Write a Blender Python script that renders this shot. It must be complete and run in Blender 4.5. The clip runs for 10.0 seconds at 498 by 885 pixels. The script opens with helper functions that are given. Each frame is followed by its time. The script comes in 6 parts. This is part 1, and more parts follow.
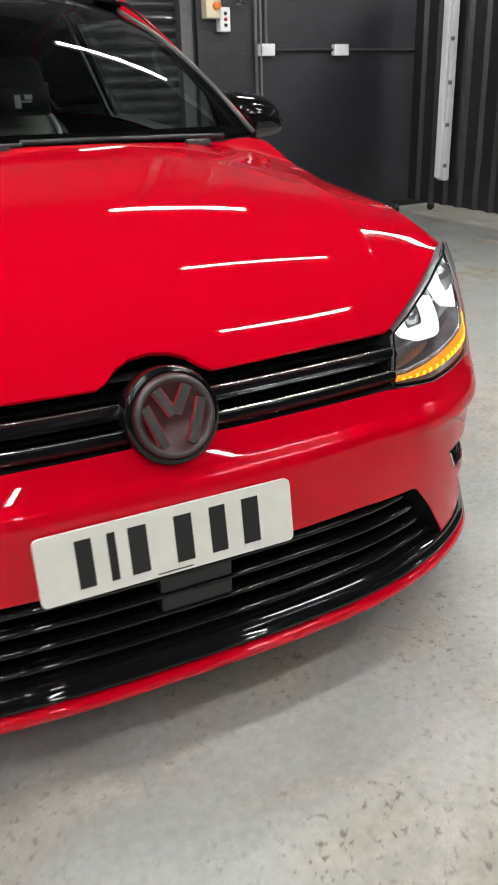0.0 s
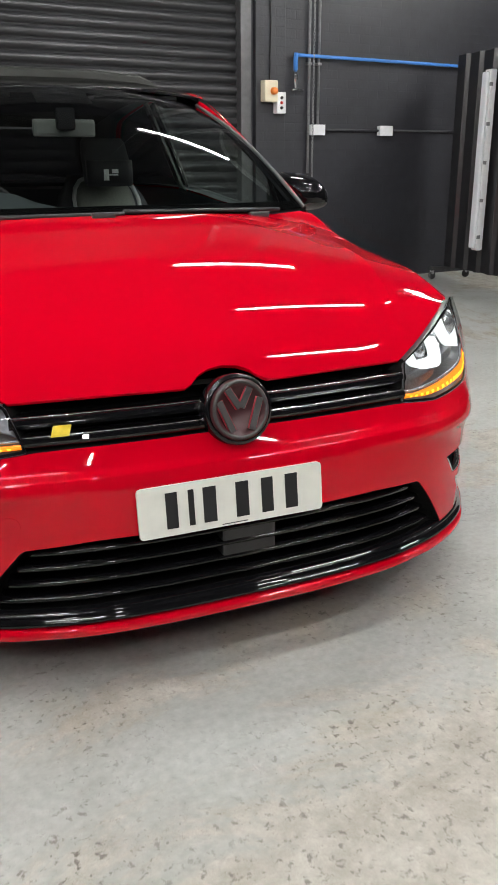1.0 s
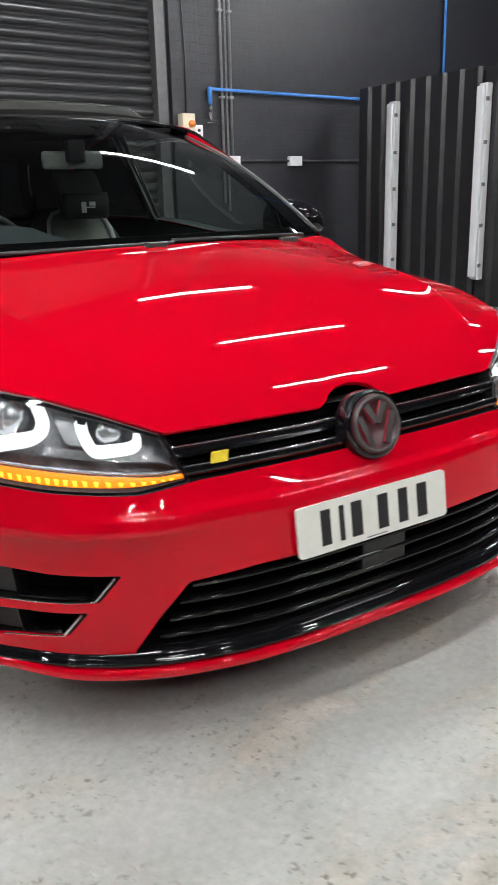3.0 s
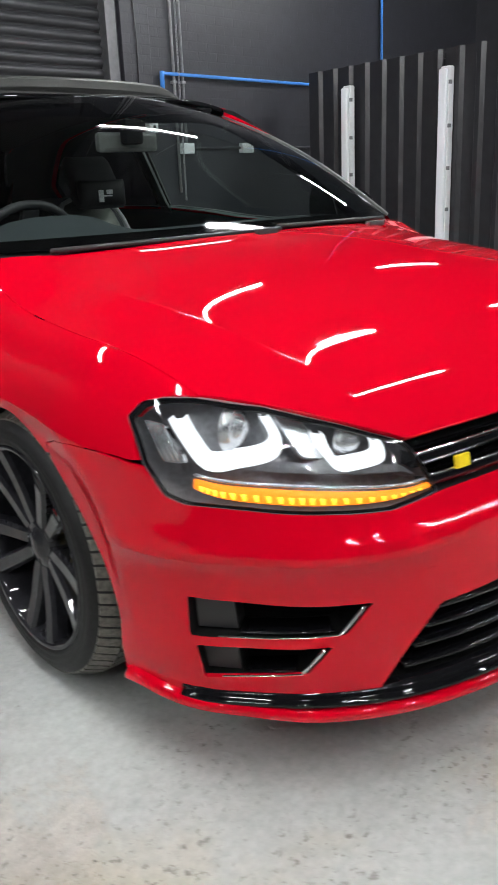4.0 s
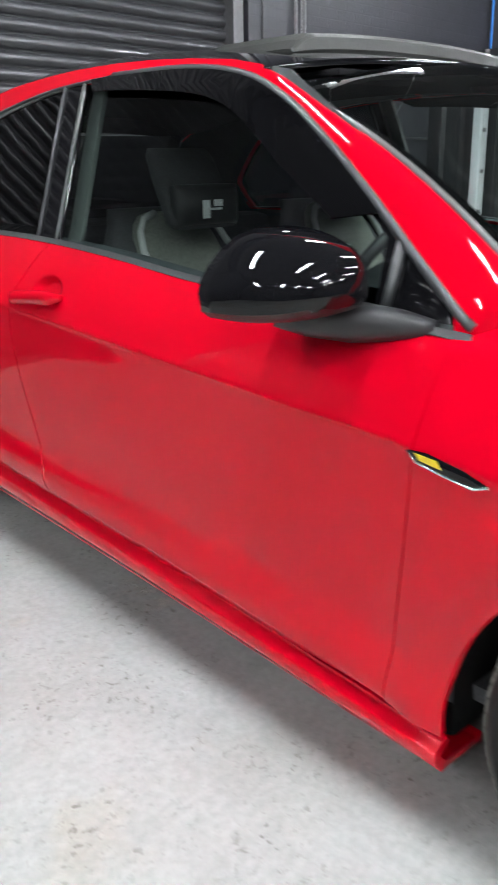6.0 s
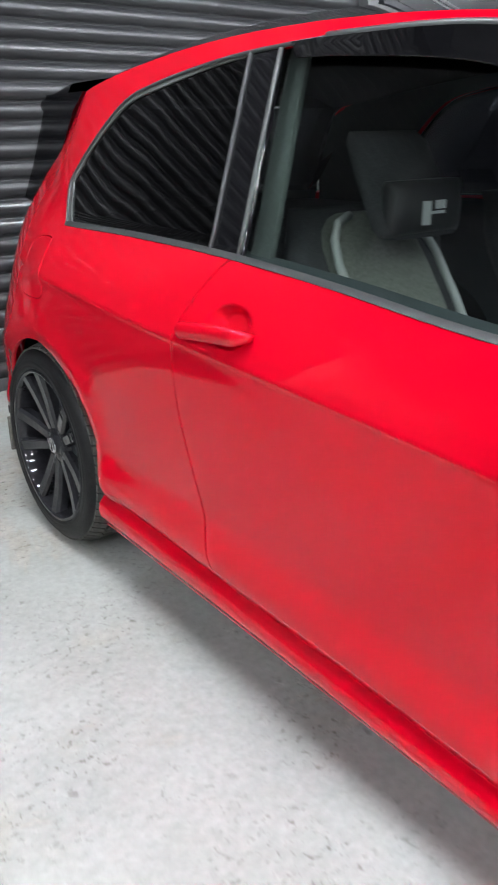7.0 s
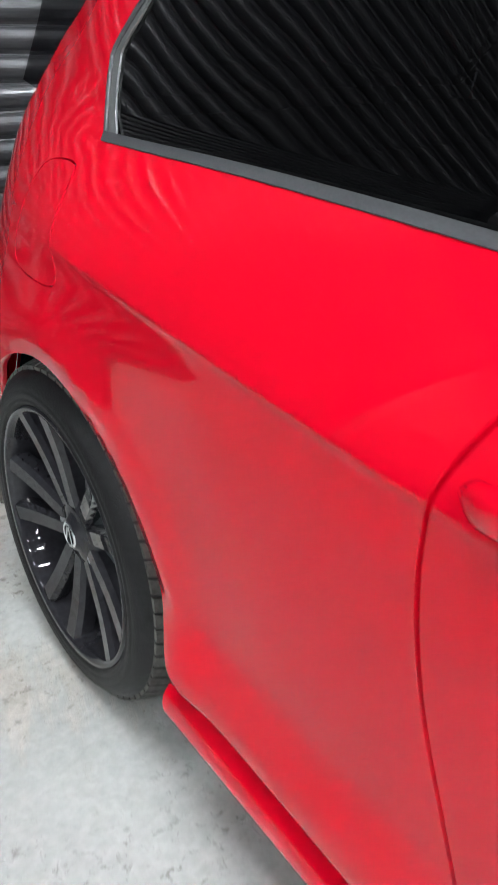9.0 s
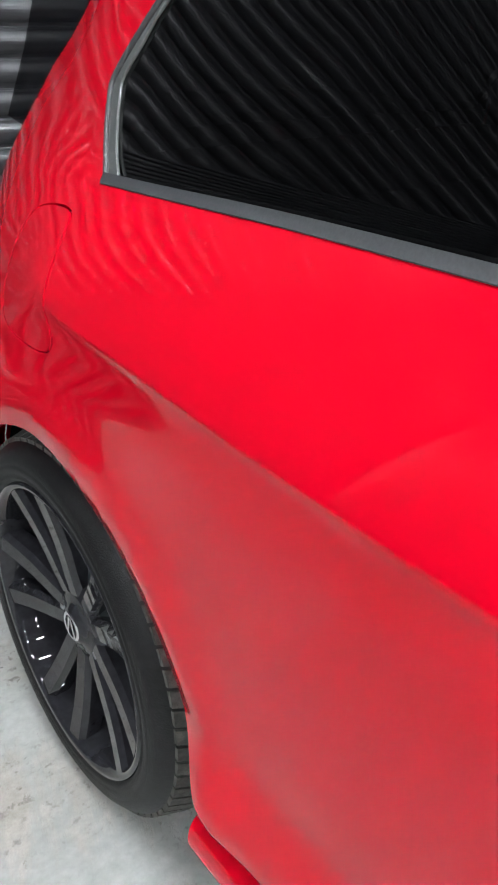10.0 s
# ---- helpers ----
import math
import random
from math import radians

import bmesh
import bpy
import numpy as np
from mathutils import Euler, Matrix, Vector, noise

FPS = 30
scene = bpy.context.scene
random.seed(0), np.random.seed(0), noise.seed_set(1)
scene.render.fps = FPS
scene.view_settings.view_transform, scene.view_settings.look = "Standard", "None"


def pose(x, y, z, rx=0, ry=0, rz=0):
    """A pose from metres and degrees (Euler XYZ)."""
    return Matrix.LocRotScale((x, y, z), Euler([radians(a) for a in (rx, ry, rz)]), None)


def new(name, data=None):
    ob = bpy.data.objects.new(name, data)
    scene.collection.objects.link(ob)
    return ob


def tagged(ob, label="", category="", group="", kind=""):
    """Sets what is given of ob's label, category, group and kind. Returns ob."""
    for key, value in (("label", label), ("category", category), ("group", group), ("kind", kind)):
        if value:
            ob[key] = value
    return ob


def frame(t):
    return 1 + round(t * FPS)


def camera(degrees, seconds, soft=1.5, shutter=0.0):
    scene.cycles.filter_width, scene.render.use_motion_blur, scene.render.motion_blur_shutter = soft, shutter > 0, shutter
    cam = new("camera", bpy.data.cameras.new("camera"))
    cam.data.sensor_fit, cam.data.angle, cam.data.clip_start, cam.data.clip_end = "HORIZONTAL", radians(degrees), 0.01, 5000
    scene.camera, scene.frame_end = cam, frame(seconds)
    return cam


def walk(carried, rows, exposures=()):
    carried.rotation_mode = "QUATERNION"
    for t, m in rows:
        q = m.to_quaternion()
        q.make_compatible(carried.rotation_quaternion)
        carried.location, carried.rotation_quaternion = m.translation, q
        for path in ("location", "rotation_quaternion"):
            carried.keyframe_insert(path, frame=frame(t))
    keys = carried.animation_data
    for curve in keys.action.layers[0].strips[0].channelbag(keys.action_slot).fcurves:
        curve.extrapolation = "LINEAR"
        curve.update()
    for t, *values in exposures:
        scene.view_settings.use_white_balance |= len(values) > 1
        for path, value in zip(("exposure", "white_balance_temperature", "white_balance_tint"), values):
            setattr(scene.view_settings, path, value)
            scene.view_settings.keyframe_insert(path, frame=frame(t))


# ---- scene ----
# The car's own axes are the world's: x = 0 its middle plane, y = 0 its nose, y grows to its tail.
cam = camera(34.01, 10.0, 1.5, 0.4)
ROWS = [
    (0.0, -0.4150, -1.0893, 1.0661, -26.67, -23.34, 1.60),
    (0.5, -0.5708, -1.3437, 1.1016, -25.03, -20.95, 0.80),
    (1.0, -0.6507, -1.5405, 1.1161, -23.33, -19.13, 0.25),
    (1.5, -0.7123, -1.6525, 1.1245, -23.98, -17.83, -0.36),
    (2.0, -0.8739, -1.6323, 1.1345, -26.39, -17.12, -0.21),
    (3.5, -1.3594, -1.0263, 1.0995, -36.87, -17.60, 2.16),
    (4.0, -1.5784, -0.7572, 1.1019, -40.69, -18.03, 2.47),
    (4.5, -1.7216, -0.4863, 1.1262, -42.81, -18.52, 2.45),
    (5.0, -1.7906, -0.1195, 1.1431, -43.57, -19.25, 1.55),
    (5.5, -1.8588, 0.2318, 1.1330, -42.98, -18.91, 1.13),
    (6.0, -1.8930, 0.5934, 1.1696, -41.86, -18.83, 1.03),
    (6.2, -1.8687, 0.6854, 1.1660, -40.38, -19.03, 1.17),
    (7.3, -1.7436, 1.4364, 1.2438, -36.62, -22.42, 0.67),
    (7.5, -1.7074, 1.5534, 1.2346, -37.00, -23.51, 0.31),
    (8.0, -1.5609, 1.8627, 1.1726, -34.92, -25.37, 1.03),
    (8.5, -1.4341, 2.0980, 1.1712, -35.62, -26.75, 0.57),
    (9.0, -1.3310, 2.3460, 1.1460, -36.15, -27.70, -0.80),
    (9.5, -1.2520, 2.4820, 1.1540, -34.67, -27.60, -0.40),
    (10.0, -1.2630, 2.5220, 1.1360, -37.47, -25.96, 0.36),
]
walk(cam, [(t, pose(x, y, z, 90 + pitch, roll, yaw)) for t, x, y, z, yaw, pitch, roll in ROWS],
     exposures=[(0.0, -0.08, 6900, 10), (2.0, -0.08, 6850, 10), (3.5, 0.02, 6600, 10), (4.5, 0.22, 6500, 10), (6.0, 0.70, 6350, 10), (7.5, 0.96, 6300, 10), (8.5, 1.02, 6300, 10), (10.0, 0.92, 6300, 10)])

# ---- world and light ----
world = bpy.data.worlds.new("night_hall")
world.use_nodes = True
world.node_tree.nodes["Background"].inputs[0].default_value = (0.9, 0.95, 1.0, 1)
world.node_tree.nodes["Background"].inputs[1].default_value = 0.02
scene.world = world
scene.view_settings.exposure = 0.0

ALPHA = radians(5.0)                       # the hall is turned a little against the car


def hall(u, v, z=0.0):
    """A point of the hall: u along the shutter wall, v in front of it, in metres."""
    c, s = math.cos(ALPHA), math.sin(ALPHA)
    return Vector((u * c + v * s, 5.19 + u * s - v * c, z))


HALL = Matrix.Translation((0, 5.19, 0)) @ Matrix.Rotation(ALPHA, 4, "Z")   # x along the wall, y into the wall

# ---- materials ----
def surface(name, color, rough=0.5, metal=0.0, coat=0.0, grain=0.0, grain_scale=60.0, stain=0.0, stain_scale=3.0, bump=0.0, bump_scale=200.0,
            rough_var=0.0, spec=0.5, per_piece=0.0, second=None):
    """A procedural material: grain and stains vary the colour, bump gives fine relief."""
    m = bpy.data.materials.new(name)
    m.use_nodes = True
    nt = m.node_tree
    b = nt.nodes["Principled BSDF"]
    link = nt.links.new
    b.inputs["Base Color"].default_value = (*color, 1)
    b.inputs["Roughness"].default_value = rough
    b.inputs["Metallic"].default_value = metal
    b.inputs["Specular IOR Level"].default_value = spec
    b.inputs["Coat Weight"].default_value = coat
    b.inputs["Coat Roughness"].default_value = 0.02
    b.inputs["Coat IOR"].default_value = 1.43
    co = nt.nodes.new("ShaderNodeTexCoord")

    def noise_node(scale, detail=4.0):
        n = nt.nodes.new("ShaderNodeTexNoise")
        n.inputs["Scale"].default_value = scale
        n.inputs["Detail"].default_value = detail
        link(co.outputs["Object"], n.inputs["Vector"])
        return n

    col = None
    if second is not None or stain:
        n = noise_node(stain_scale, 6.0)
        ramp = nt.nodes.new("ShaderNodeValToRGB")
        ramp.color_ramp.elements[0].position, ramp.color_ramp.elements[1].position = 0.38, 0.66
        sec = second or tuple(c * (1 - stain) for c in color)
        ramp.color_ramp.elements[0].color, ramp.color_ramp.elements[1].color = (*sec, 1), (*color, 1)
        link(n.outputs["Fac"], ramp.inputs[0])
        col = ramp.outputs[0]
    if grain:
        n = noise_node(grain_scale)
        mix = nt.nodes.new("ShaderNodeMix")
        mix.data_type, mix.blend_type = "RGBA", "MULTIPLY"
        mix.inputs[0].default_value = 1.0
        if col is None:
            mix.inputs[6].default_value = (*color, 1)
        else:
            link(col, mix.inputs[6])
        r = nt.nodes.new("ShaderNodeMapRange")
        r.inputs["From Min"].default_value, r.inputs["From Max"].default_value = 0.3, 0.7
        r.inputs["To Min"].default_value, r.inputs["To Max"].default_value = 1 - grain, 1 + grain
        link(n.outputs["Fac"], r.inputs["Value"])
        link(r.outputs[0], mix.inputs[7])
        col = mix.outputs[2]
    if per_piece:
        info = nt.nodes.new("ShaderNodeObjectInfo")
        r = nt.nodes.new("ShaderNodeMapRange")
        r.inputs["To Min"].default_value, r.inputs["To Max"].default_value = 1 - per_piece, 1 + per_piece
        link(info.outputs["Random"], r.inputs["Value"])
        mix = nt.nodes.new("ShaderNodeMix")
        mix.data_type, mix.blend_type = "RGBA", "MULTIPLY"
        mix.inputs[0].default_value = 1.0
        if col is None:
            mix.inputs[6].default_value = (*color, 1)
        else:
            link(col, mix.inputs[6])
        link(r.outputs[0], mix.inputs[7])
        col = mix.outputs[2]
    if col is not None:
        link(col, b.inputs["Base Color"])
    if rough_var:
        n = noise_node(stain_scale * 4, 5.0)
        r = nt.nodes.new("ShaderNodeMapRange")
        r.inputs["From Min"].default_value, r.inputs["From Max"].default_value = 0.3, 0.7
        r.inputs["To Min"].default_value, r.inputs["To Max"].default_value = max(0.0, rough - rough_var), rough + rough_var
        link(n.outputs["Fac"], r.inputs["Value"])
        link(r.outputs[0], b.inputs["Roughness"])
    if bump:
        n = noise_node(bump_scale, 5.0)
        bp = nt.nodes.new("ShaderNodeBump")
        bp.inputs["Strength"].default_value = 1.0
        bp.inputs["Distance"].default_value = bump
        link(n.outputs["Fac"], bp.inputs["Height"])
        link(bp.outputs[0], b.inputs["Normal"])
    return m


def glow(name, color, strength, body=1.0):
    m = bpy.data.materials.new(name)
    m.use_nodes = True
    b = m.node_tree.nodes["Principled BSDF"]
    b.inputs["Base Color"].default_value = (*[c * body for c in color], 1)
    b.inputs["Emission Color"].default_value = (*color, 1)
    b.inputs["Emission Strength"].default_value = strength
    return m


def glass(name, tint, weight=1.0):
    """Thin car glass: a tinted see-through sheet with a glossy face."""
    m = bpy.data.materials.new(name)
    m.use_nodes = True
    nt = m.node_tree
    nt.nodes.clear()
    out = nt.nodes.new("ShaderNodeOutputMaterial")
    tr = nt.nodes.new("ShaderNodeBsdfTransparent")
    tr.inputs[0].default_value = (*tint, 1)
    gl = nt.nodes.new("ShaderNodeBsdfGlossy")
    gl.inputs["Roughness"].default_value = 0.01
    gl.inputs[0].default_value = (weight, weight, weight, 1)
    # the same gloss from both faces of the thin sheet
    fr = nt.nodes.new("ShaderNodeLayerWeight")
    fr.inputs["Blend"].default_value = 0.5
    power = nt.nodes.new("ShaderNodeMath")
    power.operation = 'POWER'
    power.inputs[1].default_value = 5.0
    gloss = nt.nodes.new("ShaderNodeMath")
    gloss.operation = 'MULTIPLY_ADD'
    gloss.inputs[1].default_value = 0.955
    gloss.inputs[2].default_value = 0.045
    nt.links.new(fr.outputs["Facing"], power.inputs[0])
    nt.links.new(power.outputs[0], gloss.inputs[0])
    mix = nt.nodes.new("ShaderNodeMixShader")
    nt.links.new(gloss.outputs[0], mix.inputs[0])
    nt.links.new(tr.outputs[0], mix.inputs[1])
    nt.links.new(gl.outputs[0], mix.inputs[2])
    nt.links.new(mix.outputs[0], out.inputs[0])
    return m


RED = surface("red_car_paint", (0.57, 0.0003, 0.012), rough=0.6, coat=0.95, spec=0.0)
GLOSS_BLACK = surface("gloss_black_paint", (0.005, 0.005, 0.006), rough=0.5, coat=1.0, spec=0.0)
SATIN_BLACK = surface("satin_black_plastic", (0.018, 0.018, 0.02), rough=0.45, bump=0.0003, bump_scale=900)
TRIM_GREY = surface("grey_rubber_trim", (0.05, 0.052, 0.055), rough=0.42, grain=0.15, grain_scale=300)
CHROME = surface("chrome", (0.75, 0.76, 0.78), rough=0.12, metal=1.0)
TYRE = surface("tyre_rubber", (0.009, 0.009, 0.0095), spec=0.25, rough=0.5, grain=0.3, grain_scale=90, bump=0.0008, bump_scale=400)
# tread of the rear wheels: half the tone of the front tread
TREAD_DARK = surface("darker_tread_rubber", (0.065, 0.063, 0.057), rough=0.85, grain=0.35, grain_scale=120, bump=0.001, bump_scale=300)
TREAD = surface("worn_tread_rubber", (0.13, 0.125, 0.11), rough=0.85, grain=0.35, grain_scale=120, bump=0.001, bump_scale=300)
RIM = surface("black_alloy", (0.019, 0.019, 0.022), rough=0.5, coat=1.0, spec=0.0, grain=0.2, grain_scale=80)
SEAL_GREY = surface("grey_window_seal", (0.085, 0.09, 0.088), rough=0.35, grain=0.1, grain_scale=200)
STEEL = surface("brake_steel", (0.35, 0.35, 0.36), rough=0.4, metal=1.0, grain=0.3, grain_scale=50)
YELLOW = surface("yellow_enamel", (0.72, 0.52, 0.01), rough=0.35, coat=0.5, grain=0.1)
DARK = surface("dark_void_plastic", (0.006, 0.006, 0.006), rough=0.8, spec=0.12)
FRIT = surface("black_screen_enamel", (0.003, 0.003, 0.0032), rough=0.7, spec=0.0)
PLATE = surface("plate_white", (0.78, 0.78, 0.73), rough=0.3, grain=0.03, grain_scale=30, coat=0.5)
INK = surface("plate_ink", (0.01, 0.01, 0.012), rough=0.4)
SCREEN_GLASS = glass("windscreen_glass", (0.78, 0.83, 0.82))
SIDE_GLASS = glass("side_glass", (0.68, 0.75, 0.72))
PRIVACY_GLASS = glass("privacy_glass", (0.035, 0.037, 0.042), 1.0)
SMOKED = surface("smoked_plastic", (0.003, 0.003, 0.0035), rough=0.4, coat=1.0, spec=0.0)
TRIM_INSIDE = surface("grey_cabin_trim", (0.05, 0.06, 0.057), rough=0.7, grain=0.15, grain_scale=150)
LENS = glass("lamp_lens", (0.93, 0.95, 0.96))
LAMP_SILVER = surface("lamp_reflector", (0.55, 0.56, 0.58), rough=0.25, metal=0.8)
LAMP_GREY = surface("lamp_bezel", (0.20, 0.203, 0.215), metal=0.5, rough=0.28, grain=0.2, grain_scale=90)
DRL = glow("daylight_lamp", (0.93, 0.97, 1.0), 1.25, 0.25)
AMBER = glow("amber_lamp", (1.0, 0.25, 0.008), 0.95)
AMBER_BEAD = glow("amber_bead", (1.0, 0.47, 0.03), 2.2)
CLOTH = surface("seat_cloth", (0.048, 0.049, 0.053), rough=0.9, grain=0.3, grain_scale=250, bump=0.0008, bump_scale=700)
PANEL_CLOTH = surface("grey_seat_panel", (0.204, 0.211, 0.184), rough=0.7, grain=0.2, grain_scale=120, bump=0.0006, bump_scale=300)
LINER = surface("black_headliner_cloth", (0.010, 0.010, 0.011), rough=0.95, spec=0.1, grain=0.2, grain_scale=300)
DASH = surface("dashboard_plastic", (0.032, 0.040, 0.043), rough=0.6, spec=0.25, bump=0.0005, bump_scale=600)



def floor_material():
    """Grey floor paint worn through to rough concrete, with pits, specks and stains."""
    m = bpy.data.materials.new("worn_floor_paint")
    m.use_nodes = True
    nt = m.node_tree
    b = nt.nodes["Principled BSDF"]
    link = nt.links.new
    co = nt.nodes.new("ShaderNodeTexCoord")

    def noise_fac(scale, detail, rough=0.55, lo=0.0, hi=1.0, dist=0.0):
        n = nt.nodes.new("ShaderNodeTexNoise")
        n.inputs["Scale"].default_value, n.inputs["Detail"].default_value, n.inputs["Roughness"].default_value, n.inputs["Distortion"].default_value = scale, detail, rough, dist
        link(co.outputs["Object"], n.inputs["Vector"])
        r = nt.nodes.new("ShaderNodeMapRange")
        r.inputs["From Min"].default_value, r.inputs["From Max"].default_value = lo, hi
        link(n.outputs["Fac"], r.inputs["Value"])
        return r.outputs[0]

    def mixed(kind, fac, a, c):
        x = nt.nodes.new("ShaderNodeMix")
        x.data_type, x.blend_type = "RGBA", kind
        for sock, v in ((0, fac), (6, a), (7, c)):
            if isinstance(v, float):
                x.inputs[sock].default_value = v
            elif isinstance(v, tuple):
                x.inputs[sock].default_value = (*v, 1)
            else:
                link(v, x.inputs[sock])
        return x.outputs[2]

    def math_node(op, a, c):
        x = nt.nodes.new("ShaderNodeMath")
        x.operation = op
        for k, v in ((0, a), (1, c)):
            if isinstance(v, float):
                x.inputs[k].default_value = v
            else:
                link(v, x.inputs[k])
        return x.outputs[0]
    # one large patch before the nose where the paint has gone, with a ragged edge
    axes = nt.nodes.new("ShaderNodeSeparateXYZ")
    link(co.outputs["Object"], axes.inputs[0])
    depth = math_node("SUBTRACT", math_node("MULTIPLY", axes.outputs[0], 0.262), math_node("ADD", math_node("MULTIPLY", axes.outputs[1], 1.027), 5.53))
    depth = math_node("MINIMUM", depth, math_node("SUBTRACT", 0.7, math_node("MULTIPLY", depth, 0.5)))
    ragged = math_node("ADD", depth, math_node("MULTIPLY", math_node("SUBTRACT", noise_fac(3.2, 10.0, 0.72, 0.0, 1.0, 0.5), 0.5), 1.15))

    def ramp(v, lo, hi):
        r = nt.nodes.new("ShaderNodeMapRange")
        r.inputs["From Min"].default_value, r.inputs["From Max"].default_value = lo, hi
        link(v, r.inputs["Value"])
        return r.outputs[0]
    patch = ramp(ragged, 0.05, 0.13)
    bare = math_node("MAXIMUM", noise_fac(0.55, 10.0, 0.70, 0.52, 0.55, 0.6), patch)
    rim = math_node("MAXIMUM", noise_fac(0.55, 10.0, 0.70, 0.50, 0.535, 0.6), ramp(ragged, -0.06, 0.05))
    cloud = noise_fac(1.4, 8.0, 0.6, 0.30, 0.72)
    fine = noise_fac(48.0, 6.0, 0.6, 0.25, 0.75)
    cluster = math_node("MAXIMUM", noise_fac(2.6, 6.0, 0.65, 0.46, 0.62), math_node("MULTIPLY", ramp(ragged, -0.10, 0.12), 0.55))
    pits = noise_fac(46.0, 6.0, 0.66, 0.562, 0.645, 0.3)
    dents = math_node("MULTIPLY", noise_fac(24.0, 6.0, 0.62, 0.60, 0.66, 0.3), cluster)
    gritty = noise_fac(26.0, 9.0, 0.75, 0.34, 0.66, 0.2)
    soft = noise_fac(2.6, 5.0, 0.55, 0.45, 0.70, 0.4)
    mottle = noise_fac(13.0, 8.0, 0.7, 0.36, 0.66)
    specks = noise_fac(70.0, 3.0, 0.5, 0.67, 0.72)
    rust = noise_fac(1.3, 6.0, 0.6, 0.56, 0.76)
    blue = noise_fac(0.9, 4.0, 0.5, 0.45, 0.70, 0.8)
    wear = noise_fac(5.0, 9.0, 0.7, 0.46, 0.64)
    paint = mixed("MIX", cloud, (0.405, 0.42, 0.40), (0.53, 0.545, 0.525))
    paint = mixed("MIX", math_node("MULTIPLY", blue, 0.35), paint, (0.44, 0.46, 0.475))
    stone = mixed("MIX", mottle, (0.44, 0.41, 0.36), (0.68, 0.66, 0.615))
    col = mixed("MIX", math_node("MULTIPLY", rim, 0.35), paint, (0.36, 0.345, 0.31))
    col = mixed("MIX", math_node("MULTIPLY", bare, 0.85), col, stone)
    col = mixed("MIX", math_node("MULTIPLY", rust, 0.6), col, (0.50, 0.42, 0.26))
    col = mixed("MULTIPLY", math_node("MULTIPLY", wear, 0.22), col, (0.62, 0.60, 0.57))
    col = mixed("MULTIPLY", math_node("MULTIPLY", soft, 0.22), col, (0.66, 0.65, 0.60))
    col = mixed("MULTIPLY", math_node("MULTIPLY", math_node("MULTIPLY", bare, gritty), 0.45), col, (0.58, 0.55, 0.50))
    spread = math_node("ADD", math_node("MULTIPLY", bare, 0.30), math_node("MULTIPLY", cluster, 0.85))
    col = mixed("MIX", math_node("MULTIPLY", dents, math_node("MULTIPLY", spread, 0.16)), col, (0.26, 0.245, 0.22))
    col = mixed("MIX", math_node("MULTIPLY", pits, math_node("MULTIPLY", math_node("ADD", spread, 0.10), 0.8)), col, (0.15, 0.137, 0.115))
    col = mixed("MIX", math_node("MULTIPLY", specks, math_node("ADD", math_node("MULTIPLY", cluster, 0.6), 0.05)), col, (0.09, 0.08, 0.07))
    grainy = nt.nodes.new("ShaderNodeMapRange")
    grainy.inputs["To Min"].default_value, grainy.inputs["To Max"].default_value = 0.84, 1.12
    link(fine, grainy.inputs["Value"])
    col = mixed("MULTIPLY", 1.0, col, grainy.outputs[0])
    link(col, b.inputs["Base Color"])
    rg = nt.nodes.new("ShaderNodeMapRange")
    rg.inputs["To Min"].default_value, rg.inputs["To Max"].default_value = 0.34, 0.62
    link(bare, rg.inputs["Value"])
    link(rg.outputs[0], b.inputs["Roughness"])
    h = math_node("ADD", math_node("MULTIPLY", dents, -1.0), math_node("ADD", math_node("MULTIPLY", fine, 0.25), math_node("ADD", math_node("MULTIPLY", bare, -0.8), math_node("MULTIPLY", math_node("MULTIPLY", bare, gritty), 0.8))))
    bp = nt.nodes.new("ShaderNodeBump")
    bp.inputs["Strength"].default_value, bp.inputs["Distance"].default_value = 0.9, 0.0022
    link(h, bp.inputs["Height"])
    link(bp.outputs[0], b.inputs["Normal"])
    return m


FLOOR = floor_material()
WALL = surface("charcoal_wall_paint", (0.028, 0.0285, 0.035), rough=0.5, grain=0.12, grain_scale=9, stain=0.2, stain_scale=1.3, bump=0.0015, bump_scale=40)


def painted_brick():
    """Charcoal paint rolled over brickwork: the courses show as faint relief."""
    m = surface("painted_brick_wall", (0.022, 0.0225, 0.029), rough=0.5, grain=0.14, grain_scale=9, stain=0.22, stain_scale=1.1, bump=0.0012, bump_scale=45)
    nt = m.node_tree
    link = nt.links.new
    co = nt.nodes.new("ShaderNodeTexCoord")
    sep = nt.nodes.new("ShaderNodeSeparateXYZ")
    com = nt.nodes.new("ShaderNodeCombineXYZ")
    link(co.outputs["Object"], sep.inputs[0])
    link(sep.outputs["X"], com.inputs["X"])
    link(sep.outputs["Z"], com.inputs["Y"])
    br = nt.nodes.new("ShaderNodeTexBrick")
    br.inputs["Color1"].default_value, br.inputs["Color2"].default_value = (1, 1, 1, 1), (0.75, 0.75, 0.75, 1)
    br.inputs["Mortar"].default_value = (0, 0, 0, 1)
    br.inputs["Scale"].default_value = 1.0
    br.inputs["Mortar Size"].default_value, br.inputs["Mortar Smooth"].default_value = 0.007, 0.6
    br.inputs["Brick Width"].default_value, br.inputs["Row Height"].default_value = 0.225, 0.075
    link(com.outputs[0], br.inputs["Vector"])
    old = next(n for n in nt.nodes if n.bl_idname == "ShaderNodeBump")
    bp = nt.nodes.new("ShaderNodeBump")
    bp.inputs["Strength"].default_value, bp.inputs["Distance"].default_value = 0.3, 0.0022
    link(br.outputs["Color"], bp.inputs["Height"])
    link(old.outputs[0], bp.inputs["Normal"])
    link(bp.outputs[0], nt.nodes["Principled BSDF"].inputs["Normal"])
    return m


